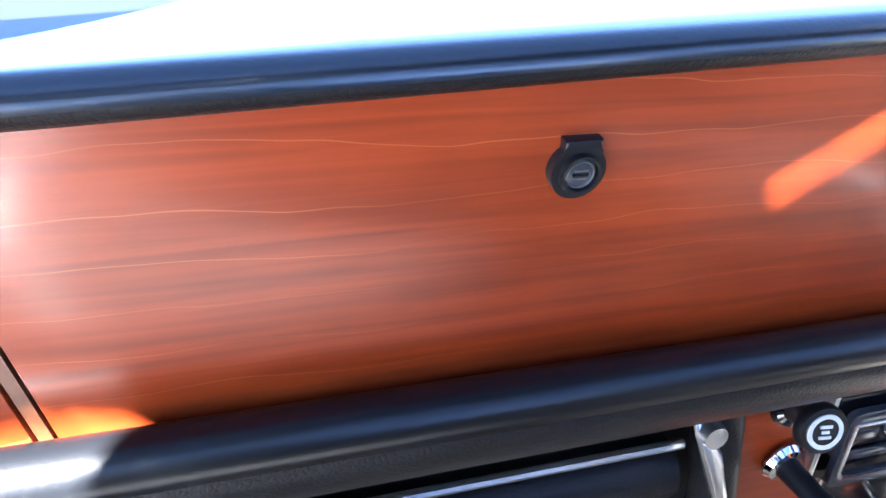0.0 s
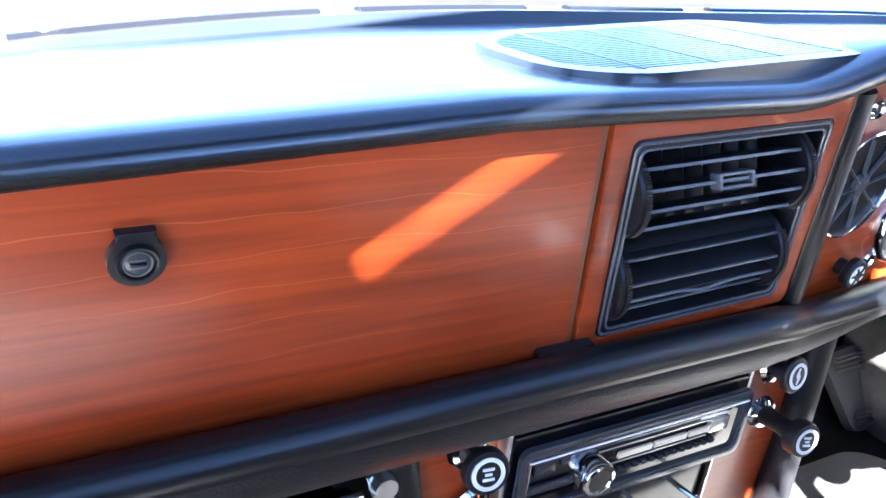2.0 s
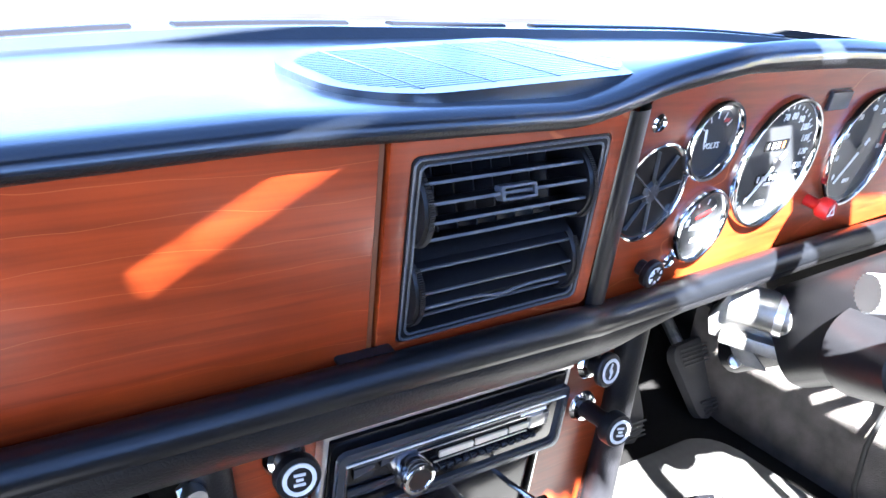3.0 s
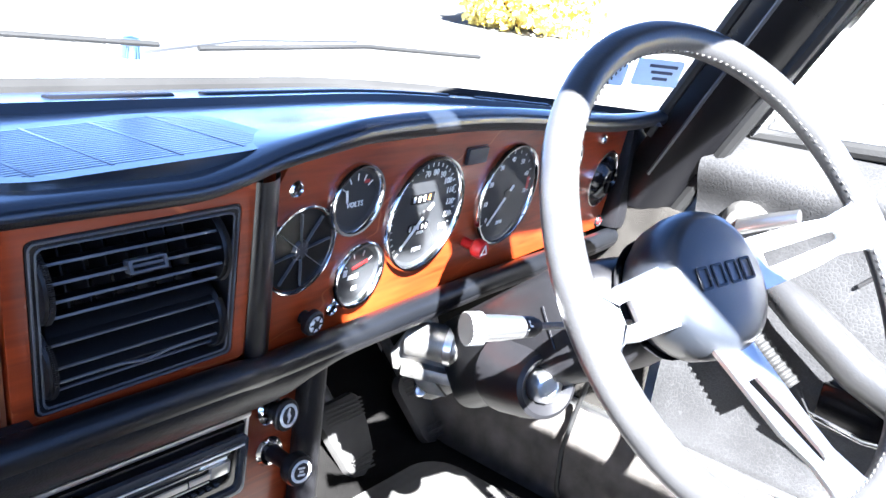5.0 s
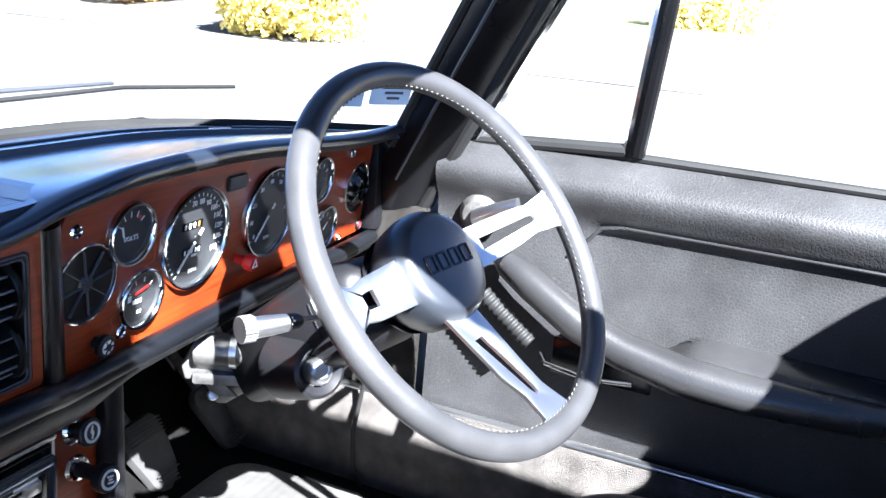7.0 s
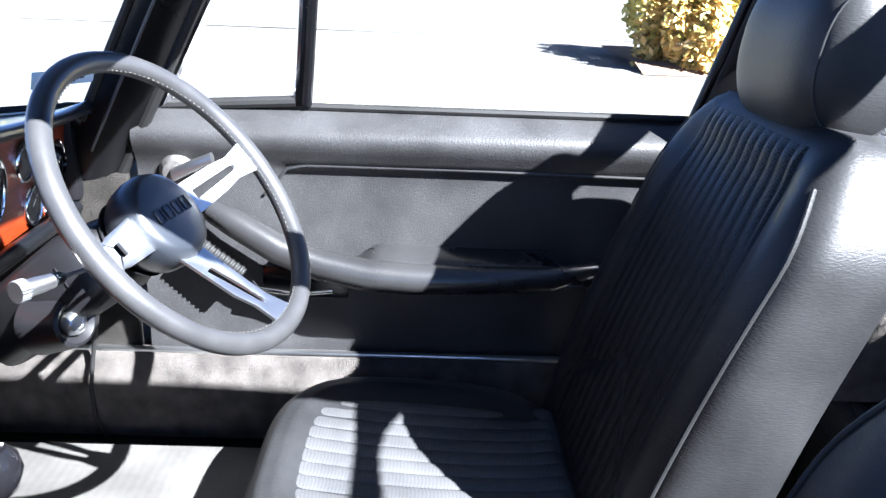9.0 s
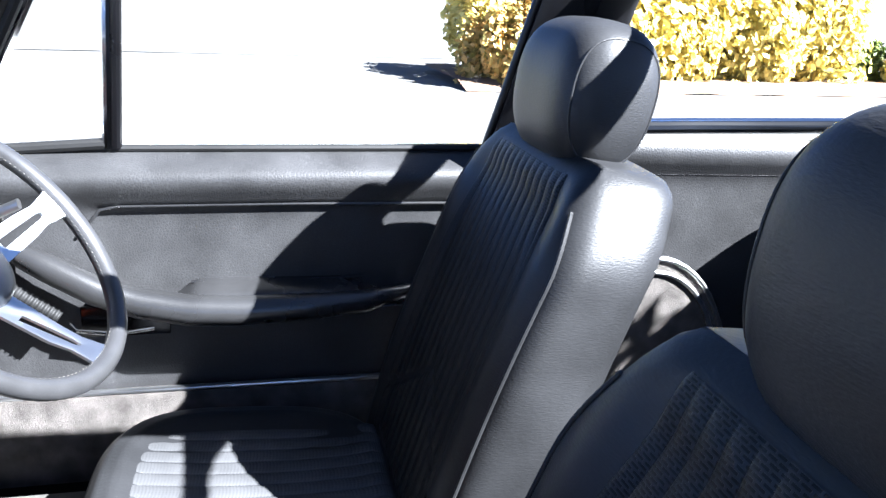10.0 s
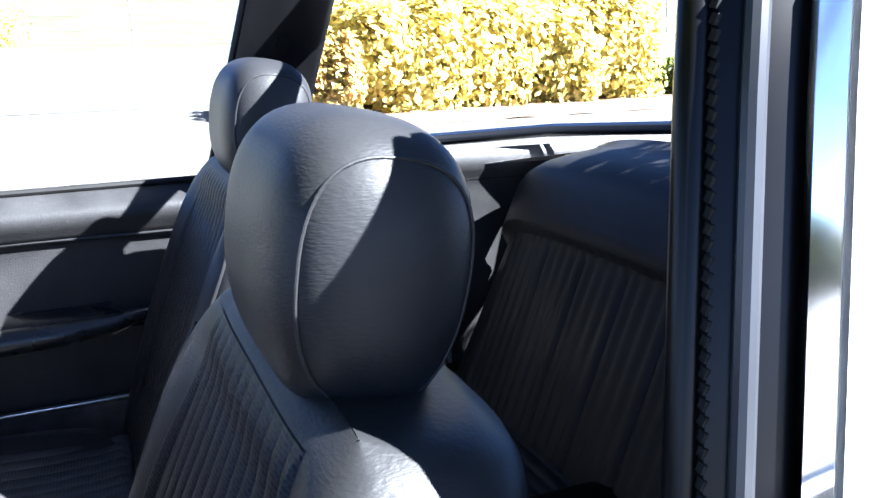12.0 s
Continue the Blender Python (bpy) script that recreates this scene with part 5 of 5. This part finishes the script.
HINGE = Matrix.Translation((-0.715, 0.215, 0)) @ pose(0, 0, 0, 0, 0, -68) @ Matrix.Translation((0.715, -0.215, 0))
pd = thing("passenger_door", "wide open passenger's door with black grained vinyl trim", "car door")
bm = bmesh.new()
sheet(lambda u, v: Matrix.Diagonal((-1, 1, 1)) @ door_skin(u, v), 40, 50, bm=bm)
bmesh.ops.transform(bm, matrix=HINGE, verts=bm.verts)
part("trim_panel", bm, DOOR_VINYL, pd, "black grained vinyl trim panel")
bm = box((0.03, 0.86, 0.36), (-0.722, -0.215, 0.712), 0.006)
bmesh.ops.transform(bm, matrix=HINGE, verts=bm.verts)
part("door_shell", bm, PAINT, pd)


# ---------------------------------------------------------------- seats
def headrest(parent, at, recline):
    m = Matrix.Translation(at) @ pose(0, 0, 0, recline, 0, 0)

    def oval(a, grow=1.0):
        """Side profile: fuller at the top, straighter at the back."""
        cy, sz = math.cos(a), math.sin(a)
        y = 0.062 * math.copysign(abs(cy) ** 0.75, cy) * (1 + 0.08 * sz)
        z = 0.087 * math.copysign(abs(sz) ** 0.85, sz)
        return y * grow, z * grow

    def f(u, v):
        x = 2 * v - 1
        k = max(0.0, 1 - abs(x) ** 5.0) ** 0.34
        y, z = oval(2 * math.pi * u, k)
        lift = 1 + 0.06 * (1 - x * x)
        return m @ Vector((0.118 * x, y, z * lift))
    bm = bmesh.new()
    own = [math.sin(math.pi * (j / 36 - 0.5)) * 0.5 + 0.5 for j in range(37)]
    sheet(lambda u, v: f(u, own[round(v * 36)]), 56, 36, bm=bm, wrap_u=True)
    bmesh.ops.remove_doubles(bm, verts=bm.verts, dist=0.0003)
    h = part("headrest", bm, LEATHER, parent, "padded black leather headrest with piped sides", smooth=70)
    for s in (-1, 1):
        k = (1 - 0.86 ** 5.0) ** 0.34
        pts = [m @ Vector((s * 0.118 * 0.86, *(q * (k + 0.012) for q in oval(2 * math.pi * i / 48)))) for i in range(48)]
        part("piping", tube(pts, 0.0013, 8, closed=True), LEATHER, h)
    return h


def seat(name, label, x0, y0, drop=0.0):
    ob = thing(name, label, "car seat", pose(x0, y0, -drop), "front seats")

    def shape(z):
        """Half width, front and thickness of the backrest at a height."""
        half = 0.234 - 0.050 * step(0.84, 0.965, z) ** 1.2 - 0.02 * step(0.62, 0.47, z)
        front = -0.388 - 0.37 * (z - 0.5) + 0.012 * math.sin(math.pi * (z - 0.46) / 0.5)
        thick = 0.135 - 0.018 * (z - 0.46) / 0.5
        cap = max(0.0, (z - 0.915) / 0.045)
        q = math.sqrt(max(0.0, 1 - cap * cap))
        return half * (0.86 + 0.14 * q), front - 0.03 * (1 - q), thick * (0.03 + 0.97 * q)

    def front_at(x, z):
        half, front, thick = shape(z)
        r = min(1.0, abs(x) / half)
        sy = max(0.0, 1 - r ** (2 / 0.38)) ** 0.5
        hollow = 0.020 * step(0.19, 0.12, abs(x)) * step(0.985, 0.90, z)
        return front - thick / 2 + thick / 2 * sy ** 0.55 - hollow

    def back(u, v):
        z = 0.46 + 0.5 * v
        half, front, thick = shape(z)
        a = 2 * math.pi * u
        cx, sy = math.cos(a), math.sin(a)
        px = half * math.copysign(abs(cx) ** 0.38, cx)
        if sy > 0:
            return Vector((px, front_at(px, z), z))
        return Vector((px, front - thick / 2 - (thick / 2 + 0.034 * min(1.0, thick / 0.1)) * abs(sy) ** 0.55, z))
    bm = bmesh.new()
    sheet(back, 96, 48, bm=bm, wrap_u=True)
    part("backrest", bm, LEATHER, ob, "black leather backrest with side bolsters", smooth=60)

    def insert(u, v):
        z = 0.50 + 0.445 * v
        x = (-0.16 + 0.32 * u) * (1 - 0.14 * step(0.80, 0.945, z))
        rib = abs(math.sin(math.pi * u * 13)) ** 0.7
        fold = math.exp(-((z - 0.66 + 0.10 * abs(2 * u - 1)) / 0.006) ** 2)
        edge = min(1.0, min(u, 1 - u) * 30, v * 60, (1 - v) * 30)
        return Vector((x, front_at(x, z) + 0.0010 + 0.0032 * rib * edge - 0.005 * fold - 0.004 * (1 - min(1.0, min(u, 1 - u) * 30)), z))
    bm = bmesh.new()
    sheet(insert, 156, 90, bm=bm)
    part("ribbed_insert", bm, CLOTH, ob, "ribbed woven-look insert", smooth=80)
    for s in (-1, 1):
        pts = []
        for i in range(30):
            z = 0.48 + 0.437 * i / 29
            x = s * shape(z)[0] * 0.93
            pts.append((x, front_at(x, z) + 0.001, z))
        part("piping", tube(pts, 0.0026, 8), LEATHER, ob)

    PROF = [(1.0, 0.37), (1.0, 0.43), (0.995, 0.465), (0.965, 0.489), (0.90, 0.503), (0.80, 0.508), (0.65, 0.502), (0.35, 0.497), (0.0, 0.495)]

    def cush(u, v):
        a = 2 * math.pi * u
        cx, sy = math.cos(a), math.sin(a)
        px = 0.25 * math.copysign(abs(cx) ** 0.6, cx)
        py = 0.215 * math.copysign(abs(sy) ** 0.6, sy)
        k = v * (len(PROF) - 1)
        i = min(int(k), len(PROF) - 2)
        s, z = (PROF[i][j] + (PROF[i + 1][j] - PROF[i][j]) * (k - i) for j in (0, 1))
        y = -0.215 + py * s
        return Vector((px * s, y, z + 0.012 * (y + 0.215) / 0.215 * step(0.4, 0.5, z)))
    bm = bmesh.new()
    sheet(cush, 72, 32, bm=bm, wrap_u=True)
    part("cushion", bm, LEATHER, ob, "black leather seat cushion", smooth=70)

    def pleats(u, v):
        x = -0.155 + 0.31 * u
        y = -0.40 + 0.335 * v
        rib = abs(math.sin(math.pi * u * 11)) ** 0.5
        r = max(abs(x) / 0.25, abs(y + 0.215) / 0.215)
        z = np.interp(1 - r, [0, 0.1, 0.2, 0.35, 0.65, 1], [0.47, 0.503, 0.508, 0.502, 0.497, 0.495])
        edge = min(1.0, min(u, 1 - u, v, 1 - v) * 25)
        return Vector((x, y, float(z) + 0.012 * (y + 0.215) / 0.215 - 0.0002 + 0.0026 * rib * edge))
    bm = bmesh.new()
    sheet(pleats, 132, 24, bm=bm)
    part("pleated_insert", bm, SUNLIT_CLOTH, ob, "pleated woven-look cushion insert", smooth=80)
    part("seat_base", box((0.40, 0.36, 0.03), (0, -0.22, 0.378), 0.01), DARK_CARPET, ob)
    headrest(ob, (0, -0.628, 1.019), 10)
    for s in (-1, 1):
        part("headrest_post", tube([(s * 0.05, -0.605, 0.92), (s * 0.05, -0.612, 0.97)], 0.006, 8), CHROME, ob)
    return ob


seat("driver_seat", "black leather driver's seat with ribbed insert and headrest", 0.357, 0.0)
seat("passenger_seat", "black leather passenger seat with ribbed insert and headrest", -0.357, 0.092, 0.018)
rl = thing("seat_recliner", "small chrome seat adjuster knob", "seat adjuster", pose(0.135, -0.01, 0.42))
part("knob", lathe([(0, 0.012), (0.009, 0.010), (0.011, 0.0)], 20, m=pose(0, 0, 0, 0, -90, 0)), CHROME, rl)

# rear bench
bench = thing("rear_bench", "black leather rear bench seat with ribbed panels", "rear seat")


def bench_back(u, v):
    e = abs(2 * u - 1)
    end = math.sqrt(max(0.0, 1 - e ** 4.5))
    x = -0.59 + 1.18 * u
    z = 0.46 + 0.515 * v * (0.74 + 0.26 * end)
    y = -1.05 - 0.20 * v
    rib = 0.006 * abs(math.sin(math.pi * u * 40)) ** 0.5 * step(0.64, 0.60, v) * step(0.90, 0.84, e)
    roll = 0.03 * step(0.61, 0.70, v)
    over = step(0.84, 1.0, v)
    return Vector((x, y + 0.05 * end + rib + roll - 0.13 * over ** 2, z - 0.02 * over ** 3))


bm = bmesh.new()
sheet(bench_back, 170, 36, bm=bm)
part("backrest", bm, LEATHER, bench, "black leather bench back with padded top roll")
bm = bmesh.new()
sheet(lambda u, v: Vector((-0.56 + 1.12 * u, -0.80 - 0.25 * v, 0.50 - 0.03 * v - 0.05 * step(0.12, 0.0, v) + 0.005 * abs(math.sin(math.pi * v * 9)) ** 0.5 + 0.0 * u)), 40, 60, bm=bm)
part("cushion", bm, CLOTH, bench, "ribbed bench cushion")
part("bench_base", box((1.1, 0.03, 0.12), (0, -0.81, 0.42), 0.006), VINYL, bench)


# rear quarter trims and deck rim
def quarter(side):
    ob = thing("rear_quarter_trim", "black grained vinyl rear quarter trim", "trim panel", kind="structure")
    bm = bmesh.new()
    sheet(lambda u, v: Vector((side * (0.665 - 0.02 * math.exp(-((0.918 - 0.45 * v - 0.89) / 0.03) ** 2) - 0.07 * u), -0.62 - 0.75 * u, 0.918 - 0.45 * v)), 20, 40, bm=bm)
    part("panel", bm, DOOR_VINYL, ob)
    part("panel_piping", tube([(side * (0.662 - 0.07 * i / 10), -0.62 - 0.75 * i / 10, 0.856) for i in range(11)], 0.003, 8), VINYL, ob)
    part("rim", tube([(side * 0.675, -0.62, 0.925), (side * 0.655, -0.95, 0.932), (side * 0.58, -1.25, 0.945), (side * 0.40, -1.42, 0.955), (0, -1.47, 0.96)], 0.011, 10), ROLL, ob)
    part("bright_rim", tube([(side * 0.69, -0.62, 0.932), (side * 0.668, -0.95, 0.94), (side * 0.59, -1.27, 0.953), (side * 0.41, -1.44, 0.963), (0, -1.49, 0.968)], 0.006, 10), CHROME, ob)
    return ob


quarter(1)
quarter(-1)
bm = bmesh.new()
sheet(lambda u, v: Vector((-0.72 + 1.44 * u, -1.5 - 0.8 * v + 0.8 * (abs(2 * u - 1)) ** 4 * (1 - v), 0.935 - 0.05 * v - 0.1 * abs(2 * u - 1) ** 4)), 40, 20, bm=bm)
tagged(part("rear_deck", bm, PAINT), "cream white rear deck of the car", "rear deck", kind="structure")


# ---------------------------------------------------------------- wipers and stickers
def wiper(x, y, turn):
    ob = thing("wiper", "black windscreen wiper lying at the screen's foot", "wiper", pose(x, y, 0.905, 0, 0, turn), "windscreen wipers")
    part("arm", tube([(0, 0.03, 0), (0.12, 0.01, 0.02), (0.26, 0.0, 0.025)], [0.005, 0.003, 0.0025], 8), SILVER, ob)
    part("blade", tube([(0.06, -0.01, 0.012), (0.27, -0.005, 0.02), (0.46, -0.01, 0.014)], 0.0028, 8), RUBBER, ob)
    part("spindle", lathe([(0, 0.02), (0.008, 0.018), (0.011, 0.0)], 16), CHROME, ob)
    return ob


wiper(-0.28, 0.56, 0)
wiper(0.16, 0.56, -4)


lab = thing("screen_sticker", "pale blue and white permit stickers inside the windscreen corner", "sticker", frame_of((0.585, 0.262, 0.942), (0.84, -0.54, 0.0), (-0.12, -0.28, 0.95)))
part("label", slab(rounded(0.056, 0.030, 0.003, 3), 0.0008), PAPER, lab)
part("label_small", slab(rounded(0.026, 0.024, 0.002, 3, -0.05, -0.006), 0.0008), PAPER, lab)
for i in range(3):
    part("print_bar", box((0.034 - 0.008 * i, 0.0032, 0.0006), (0.004, 0.008 - 0.007 * i, 0.0005)), INK, lab)
bel = thing("door_wiring_boot", "ribbed grey rubber boot beside the door pillar", "rubber boot")
bp = [Vector((0.612, 0.125, 0.705)).lerp(Vector((0.606, 0.055, 0.655)), i / 80) for i in range(81)]
part("bellows", tube(bp, [0.0105 + 0.0010 * math.sin(2 * math.pi * i / 8) for i in range(len(bp))], 16), RUBBER, bel)
arch = thing("rear_arch_trim", "grey carpeted rear wheel arch with pale piping", "trim panel")
bm = bmesh.new()
sheet(lambda u, v: Vector((0.655 - 0.10 * v, -0.86 + 0.16 * math.cos(math.pi * u) * (1 - 0.05 * v), 0.50 + 0.235 * math.sin(math.pi * u))), 24, 4, bm=bm)
part("arch_top", bm, VINYL, arch)
bm = bmesh.new()
sheet(lambda u, v: Vector((0.555, -0.86 + 0.152 * v * math.cos(math.pi * u), 0.50 + 0.235 * v * math.sin(math.pi * u))), 24, 4, bm=bm)
part("arch_side", bm, CARPET, arch)
for k in (1.0, 0.90):
    part("piping", tube([(0.553, -0.86 + 0.152 * k * math.cos(math.pi * i / 24), 0.50 + 0.235 * k * math.sin(math.pi * i / 24)) for i in range(25)], 0.0045, 8), SATIN, arch, "pale piping")


# ---------------------------------------------------------------- planting
def bush(name, label, at, size, mat, leaves, seed, leaf=0.05, cat="bush", group="shrubs round the yard"):
    ob = thing(name, label, cat, pose(*at), group)
    rnd = random.Random(seed)
    lobes = [(Vector((rnd.uniform(-1, 1) * size[0] * 0.6, rnd.uniform(-1, 1) * size[1] * 0.6, size[2] * rnd.uniform(0.25, 0.62))), rnd.uniform(0.3, 0.5)) for _ in range(12)]
    verts, faces = [], []
    for _ in range(leaves):
        c, r = rnd.choice(lobes)
        d = Vector((rnd.gauss(0, 1), rnd.gauss(0, 1), rnd.gauss(0, 1))).normalized() * rnd.uniform(0.72, 1.08)
        p = c + Vector((d.x * r * size[0], d.y * r * size[1], d.z * r * size[2] * 1.1))
        if p.z < 0.03:
            p.z = abs(p.z) + 0.03
        face = (d * 0.9 + Vector((-0.3, -0.4, 0.5)) + Vector((rnd.gauss(0, 0.5), rnd.gauss(0, 0.5), rnd.gauss(0, 0.5)))).normalized()
        a = face.orthogonal().normalized()
        a = Matrix.Rotation(rnd.uniform(0, 6.28), 3, face) @ a
        b = face.cross(a)
        l = leaf * rnd.uniform(0.6, 1.3)
        i = len(verts)
        verts += [p - a * l, p + b * l * 0.5, p + a * l, p - b * l * 0.5]
        faces.append((i, i + 1, i + 2, i + 3))
    me = bpy.data.meshes.new("crown")
    me.from_pydata(verts, [], faces)
    me.materials.append(mat)
    cr = new("crown", me)
    cr.parent = ob
    bm = bmesh.new()
    for _ in range(7):
        tip, r = rnd.choice(lobes)
        tube([(tip.x * 0.15, tip.y * 0.15, 0), tip * 0.55, tip], [0.04, 0.025, 0.01], 6, bm=bm)
    part("trunk", bm, BARK, ob)
    return ob


HEDGE = (-3.9, -8.6)
bm = bmesh.new()
sheet(lambda u, v: Vector((9.5 + 3.0 * u - 0.02 * v, -2.8 - 12.5 * v, 0.01 + 0.10 * step(0, 0.15, u) + 0.03 * noise.noise((u * 6, v * 25, 1)))), 12, 60, bm=bm)
tagged(part("planting_bed", bm, EARTH), "brown earth planting bed along the hedge", "planting bed", kind="structure")
for i in range(9):
    y = HEDGE[0] + (HEDGE[1] - HEDGE[0]) * i / 8
    bush("bush", "dense golden-leaved shrub in bright sun", (11.2 + 0.25 * (i % 2), y, 0), (1.25, 1.0, 1.75 + 0.15 * (i % 3)), LEAF_GOLD, 8000, 10 + i, 0.075)
for i, (x, y, w, h, mat) in enumerate(((11.3, -9.7, 0.5, 0.7, LEAF_GREEN), (10.6, -10.3, 0.55, 0.75, LEAF_GOLD), (11.4, -11.3, 0.9, 1.2, LEAF_RED), (11.0, -12.8, 1.1, 1.5, LEAF_GOLD))):
    bush("bush", "low shrub in the planting bed", (x, y, 0), (w, w, h), mat, 3500, 80 + i, 0.06)
bush("bush", "russet and green shrub at the end of the hedge", (10.2, -3.4, 0), (0.7, 0.5, 1.25), LEAF_RED, 4500, 31, 0.06)
for x, y, w, h, mat, seed in ((16.8, 11.0, 1.9, 2.3, LEAF_GOLD, 50), (18.0, 22.5, 2.2, 2.4, LEAF_GREEN, 51), (21.0, 20.2, 2.3, 2.1, LEAF_RED, 52), (34.0, 3.0, 2.2, 2.6, LEAF_GOLD, 54)):
    bush("bush", "sunlit yellow-green shrub across the yard", (x, y, yard_height(x)), (w, w, h), mat, 7000, seed, 0.10)
# planting on the passenger's side, mirrored in the polished post
for i in range(4):
    bush("bush", "green shrub beside the yard behind the car", (-8.5 - 0.8 * (i % 2), -5.0 - 2.6 * i, 0), (1.3, 1.5, 1.7 + 0.3 * (i % 3)), LEAF_GREEN, 4000, 90 + i, 0.11)


fence = thing("fence", "pale wooden post and wire fence on the far grass", "fence")
for i in range(14):
    y = -30 + 4.6 * i
    part("post", tube([(31, y, 0.95), (31.02, y + 0.03, 2.75)], 0.08, 8), FENCE, fence)
for z in (1.6, 2.1, 2.6):
    part("wire", tube([(31, -31, z), (31, 31, z)], 0.012, 6), STEEL, fence)


def leaning_tree():
    """An unseen broad-leaved tree, added beside the car to shade the glovebox and bench."""
    ob = thing("added_shade_tree", "unseen broad-leaved tree added beside the car to cast shade", "tree", pose(-2.5, -1.9, 0))
    crown_at = Vector((-0.72, -0.30, 1.45)) - Vector((-2.5, -1.9, 0))
    part("trunk", tube([(0, 0, 0), (0.1, 0.05, 0.7), (0.5, 0.4, 1.35), crown_at * 0.72 + Vector((0, 0, 0.62)), crown_at], [0.05, 0.042, 0.032, 0.02, 0.008], 10), BARK, ob)
    rnd = random.Random(5)
    foot = Vector((-2.5, -1.9, 0))
    toward_sun = -SUN_WAY / -SUN_WAY.z
    out = FASCIA.to_3x3().col[2]

    def in_gap(p):
        """Leafless straight gap, shaped to cast the lid's sun streak, and an open end."""
        q = FASCIA.inverted() @ (p + SUN_WAY * ((p - FASCIA.translation).dot(out) / -SUN_WAY.dot(out)))
        along = (q.x + 0.196) * 0.845 + (q.y - 0.001) * 0.535
        off = -(q.x + 0.196) * 0.535 + (q.y - 0.001) * 0.845
        return 0.0 < along < 0.26 and 0.004 < off < 0.0145 or q.x < -0.405 and q.y < -0.056

    lane, across = FASCIA.to_3x3() @ Vector((0.845, 0.535, 0)), FASCIA.to_3x3() @ Vector((-0.535, 0.845, 0))
    spread = abs(across.dot(lane.cross(SUN_WAY).normalized()))
    # straight bars round the gap, added to give the sun streak clean edges
    for s in (-1, 1):
        mid = FASCIA @ Vector((-0.196, 0.001, 0)) + across * (0.007 + s * (0.0002 + 0.016 / spread)) + toward_sun * 0.61 - foot
        part("branch", tube([mid - lane * 0.03, mid + lane * 0.1, mid + lane * 0.25], [0.016, 0.016, 0.015], 10), BARK, ob)
    end = FASCIA @ Vector((-0.196, 0.001, 0)) - lane * 0.02 + toward_sun * 0.61 - foot
    part("branch", tube([end - across * 0.05, end, end + across * 0.05], 0.016, 10), BARK, ob)
    verts, faces = [], []
    while len(faces) < 5200:
        x, h = rnd.uniform(-0.52, 0.14), rnd.uniform(-0.22, 0.12)
        if x > 0.0 and h > 0.03:
            continue
        p = FASCIA @ Vector((x, h, 0)) + toward_sun * rnd.uniform(0.56, 0.66)
        a = Vector((rnd.gauss(0, 1), rnd.gauss(0, 1), rnd.gauss(0, 0.4))).normalized()
        b = a.cross(Vector((0.2, 0.5, 0.85))).normalized()
        grown = rnd.uniform(0.6, 1.2)
        for young in (1.0, 0.5, 0.22):
            l, w = 0.026 * grown * young, 0.010 * young ** 0.7
            leaf = [p - a * l, p + b * w, p + a * l * 0.4 + b * w * 0.8, p + a * l * 1.1, p + a * l * 0.4 - b * w * 0.8, p - b * w]
            if not any(in_gap(u.lerp(v, k / 3)) for u in leaf for v in leaf for k in range(4)):
                break
        else:
            continue
        n = len(verts)
        verts += [v - foot for v in leaf]
        faces.append(tuple(range(n, n + 6)))
    for _ in range(2600):  # a second bough behind, added to shade the rear bench
        p = Vector((rnd.uniform(-0.62, 0.40), rnd.uniform(-1.42, -1.0), 0.85)) + toward_sun * rnd.uniform(0.75, 0.95)
        a = Vector((rnd.gauss(0, 1), rnd.gauss(0, 1), rnd.gauss(0, 0.4))).normalized()
        b = a.cross(Vector((0.2, 0.5, 0.85))).normalized()
        l, w = 0.032 * rnd.uniform(0.7, 1.2), 0.013
        n = len(verts)
        verts += [v - foot for v in (p - a * l, p + b * w, p + a * l * 0.4 + b * w * 0.8, p + a * l * 1.1, p + a * l * 0.4 - b * w * 0.8, p - b * w)]
        faces.append(tuple(range(n, n + 6)))
    top = Vector((-0.11, -1.2, 0.85)) + toward_sun * 0.85 - foot
    part("branch", tube([Vector((0.08, 0.04, 0.5)), Vector((0.3, -0.5, 1.0)), Vector((1.0, -0.5, 1.6)), top], [0.03, 0.024, 0.016, 0.007], 10), BARK, ob)
    me = bpy.data.meshes.new("crown")
    me.from_pydata(verts, [], faces)
    me.materials.append(LEAF_GREEN)
    cr = new("crown", me)
    cr.parent = ob
    return ob


leaning_tree()
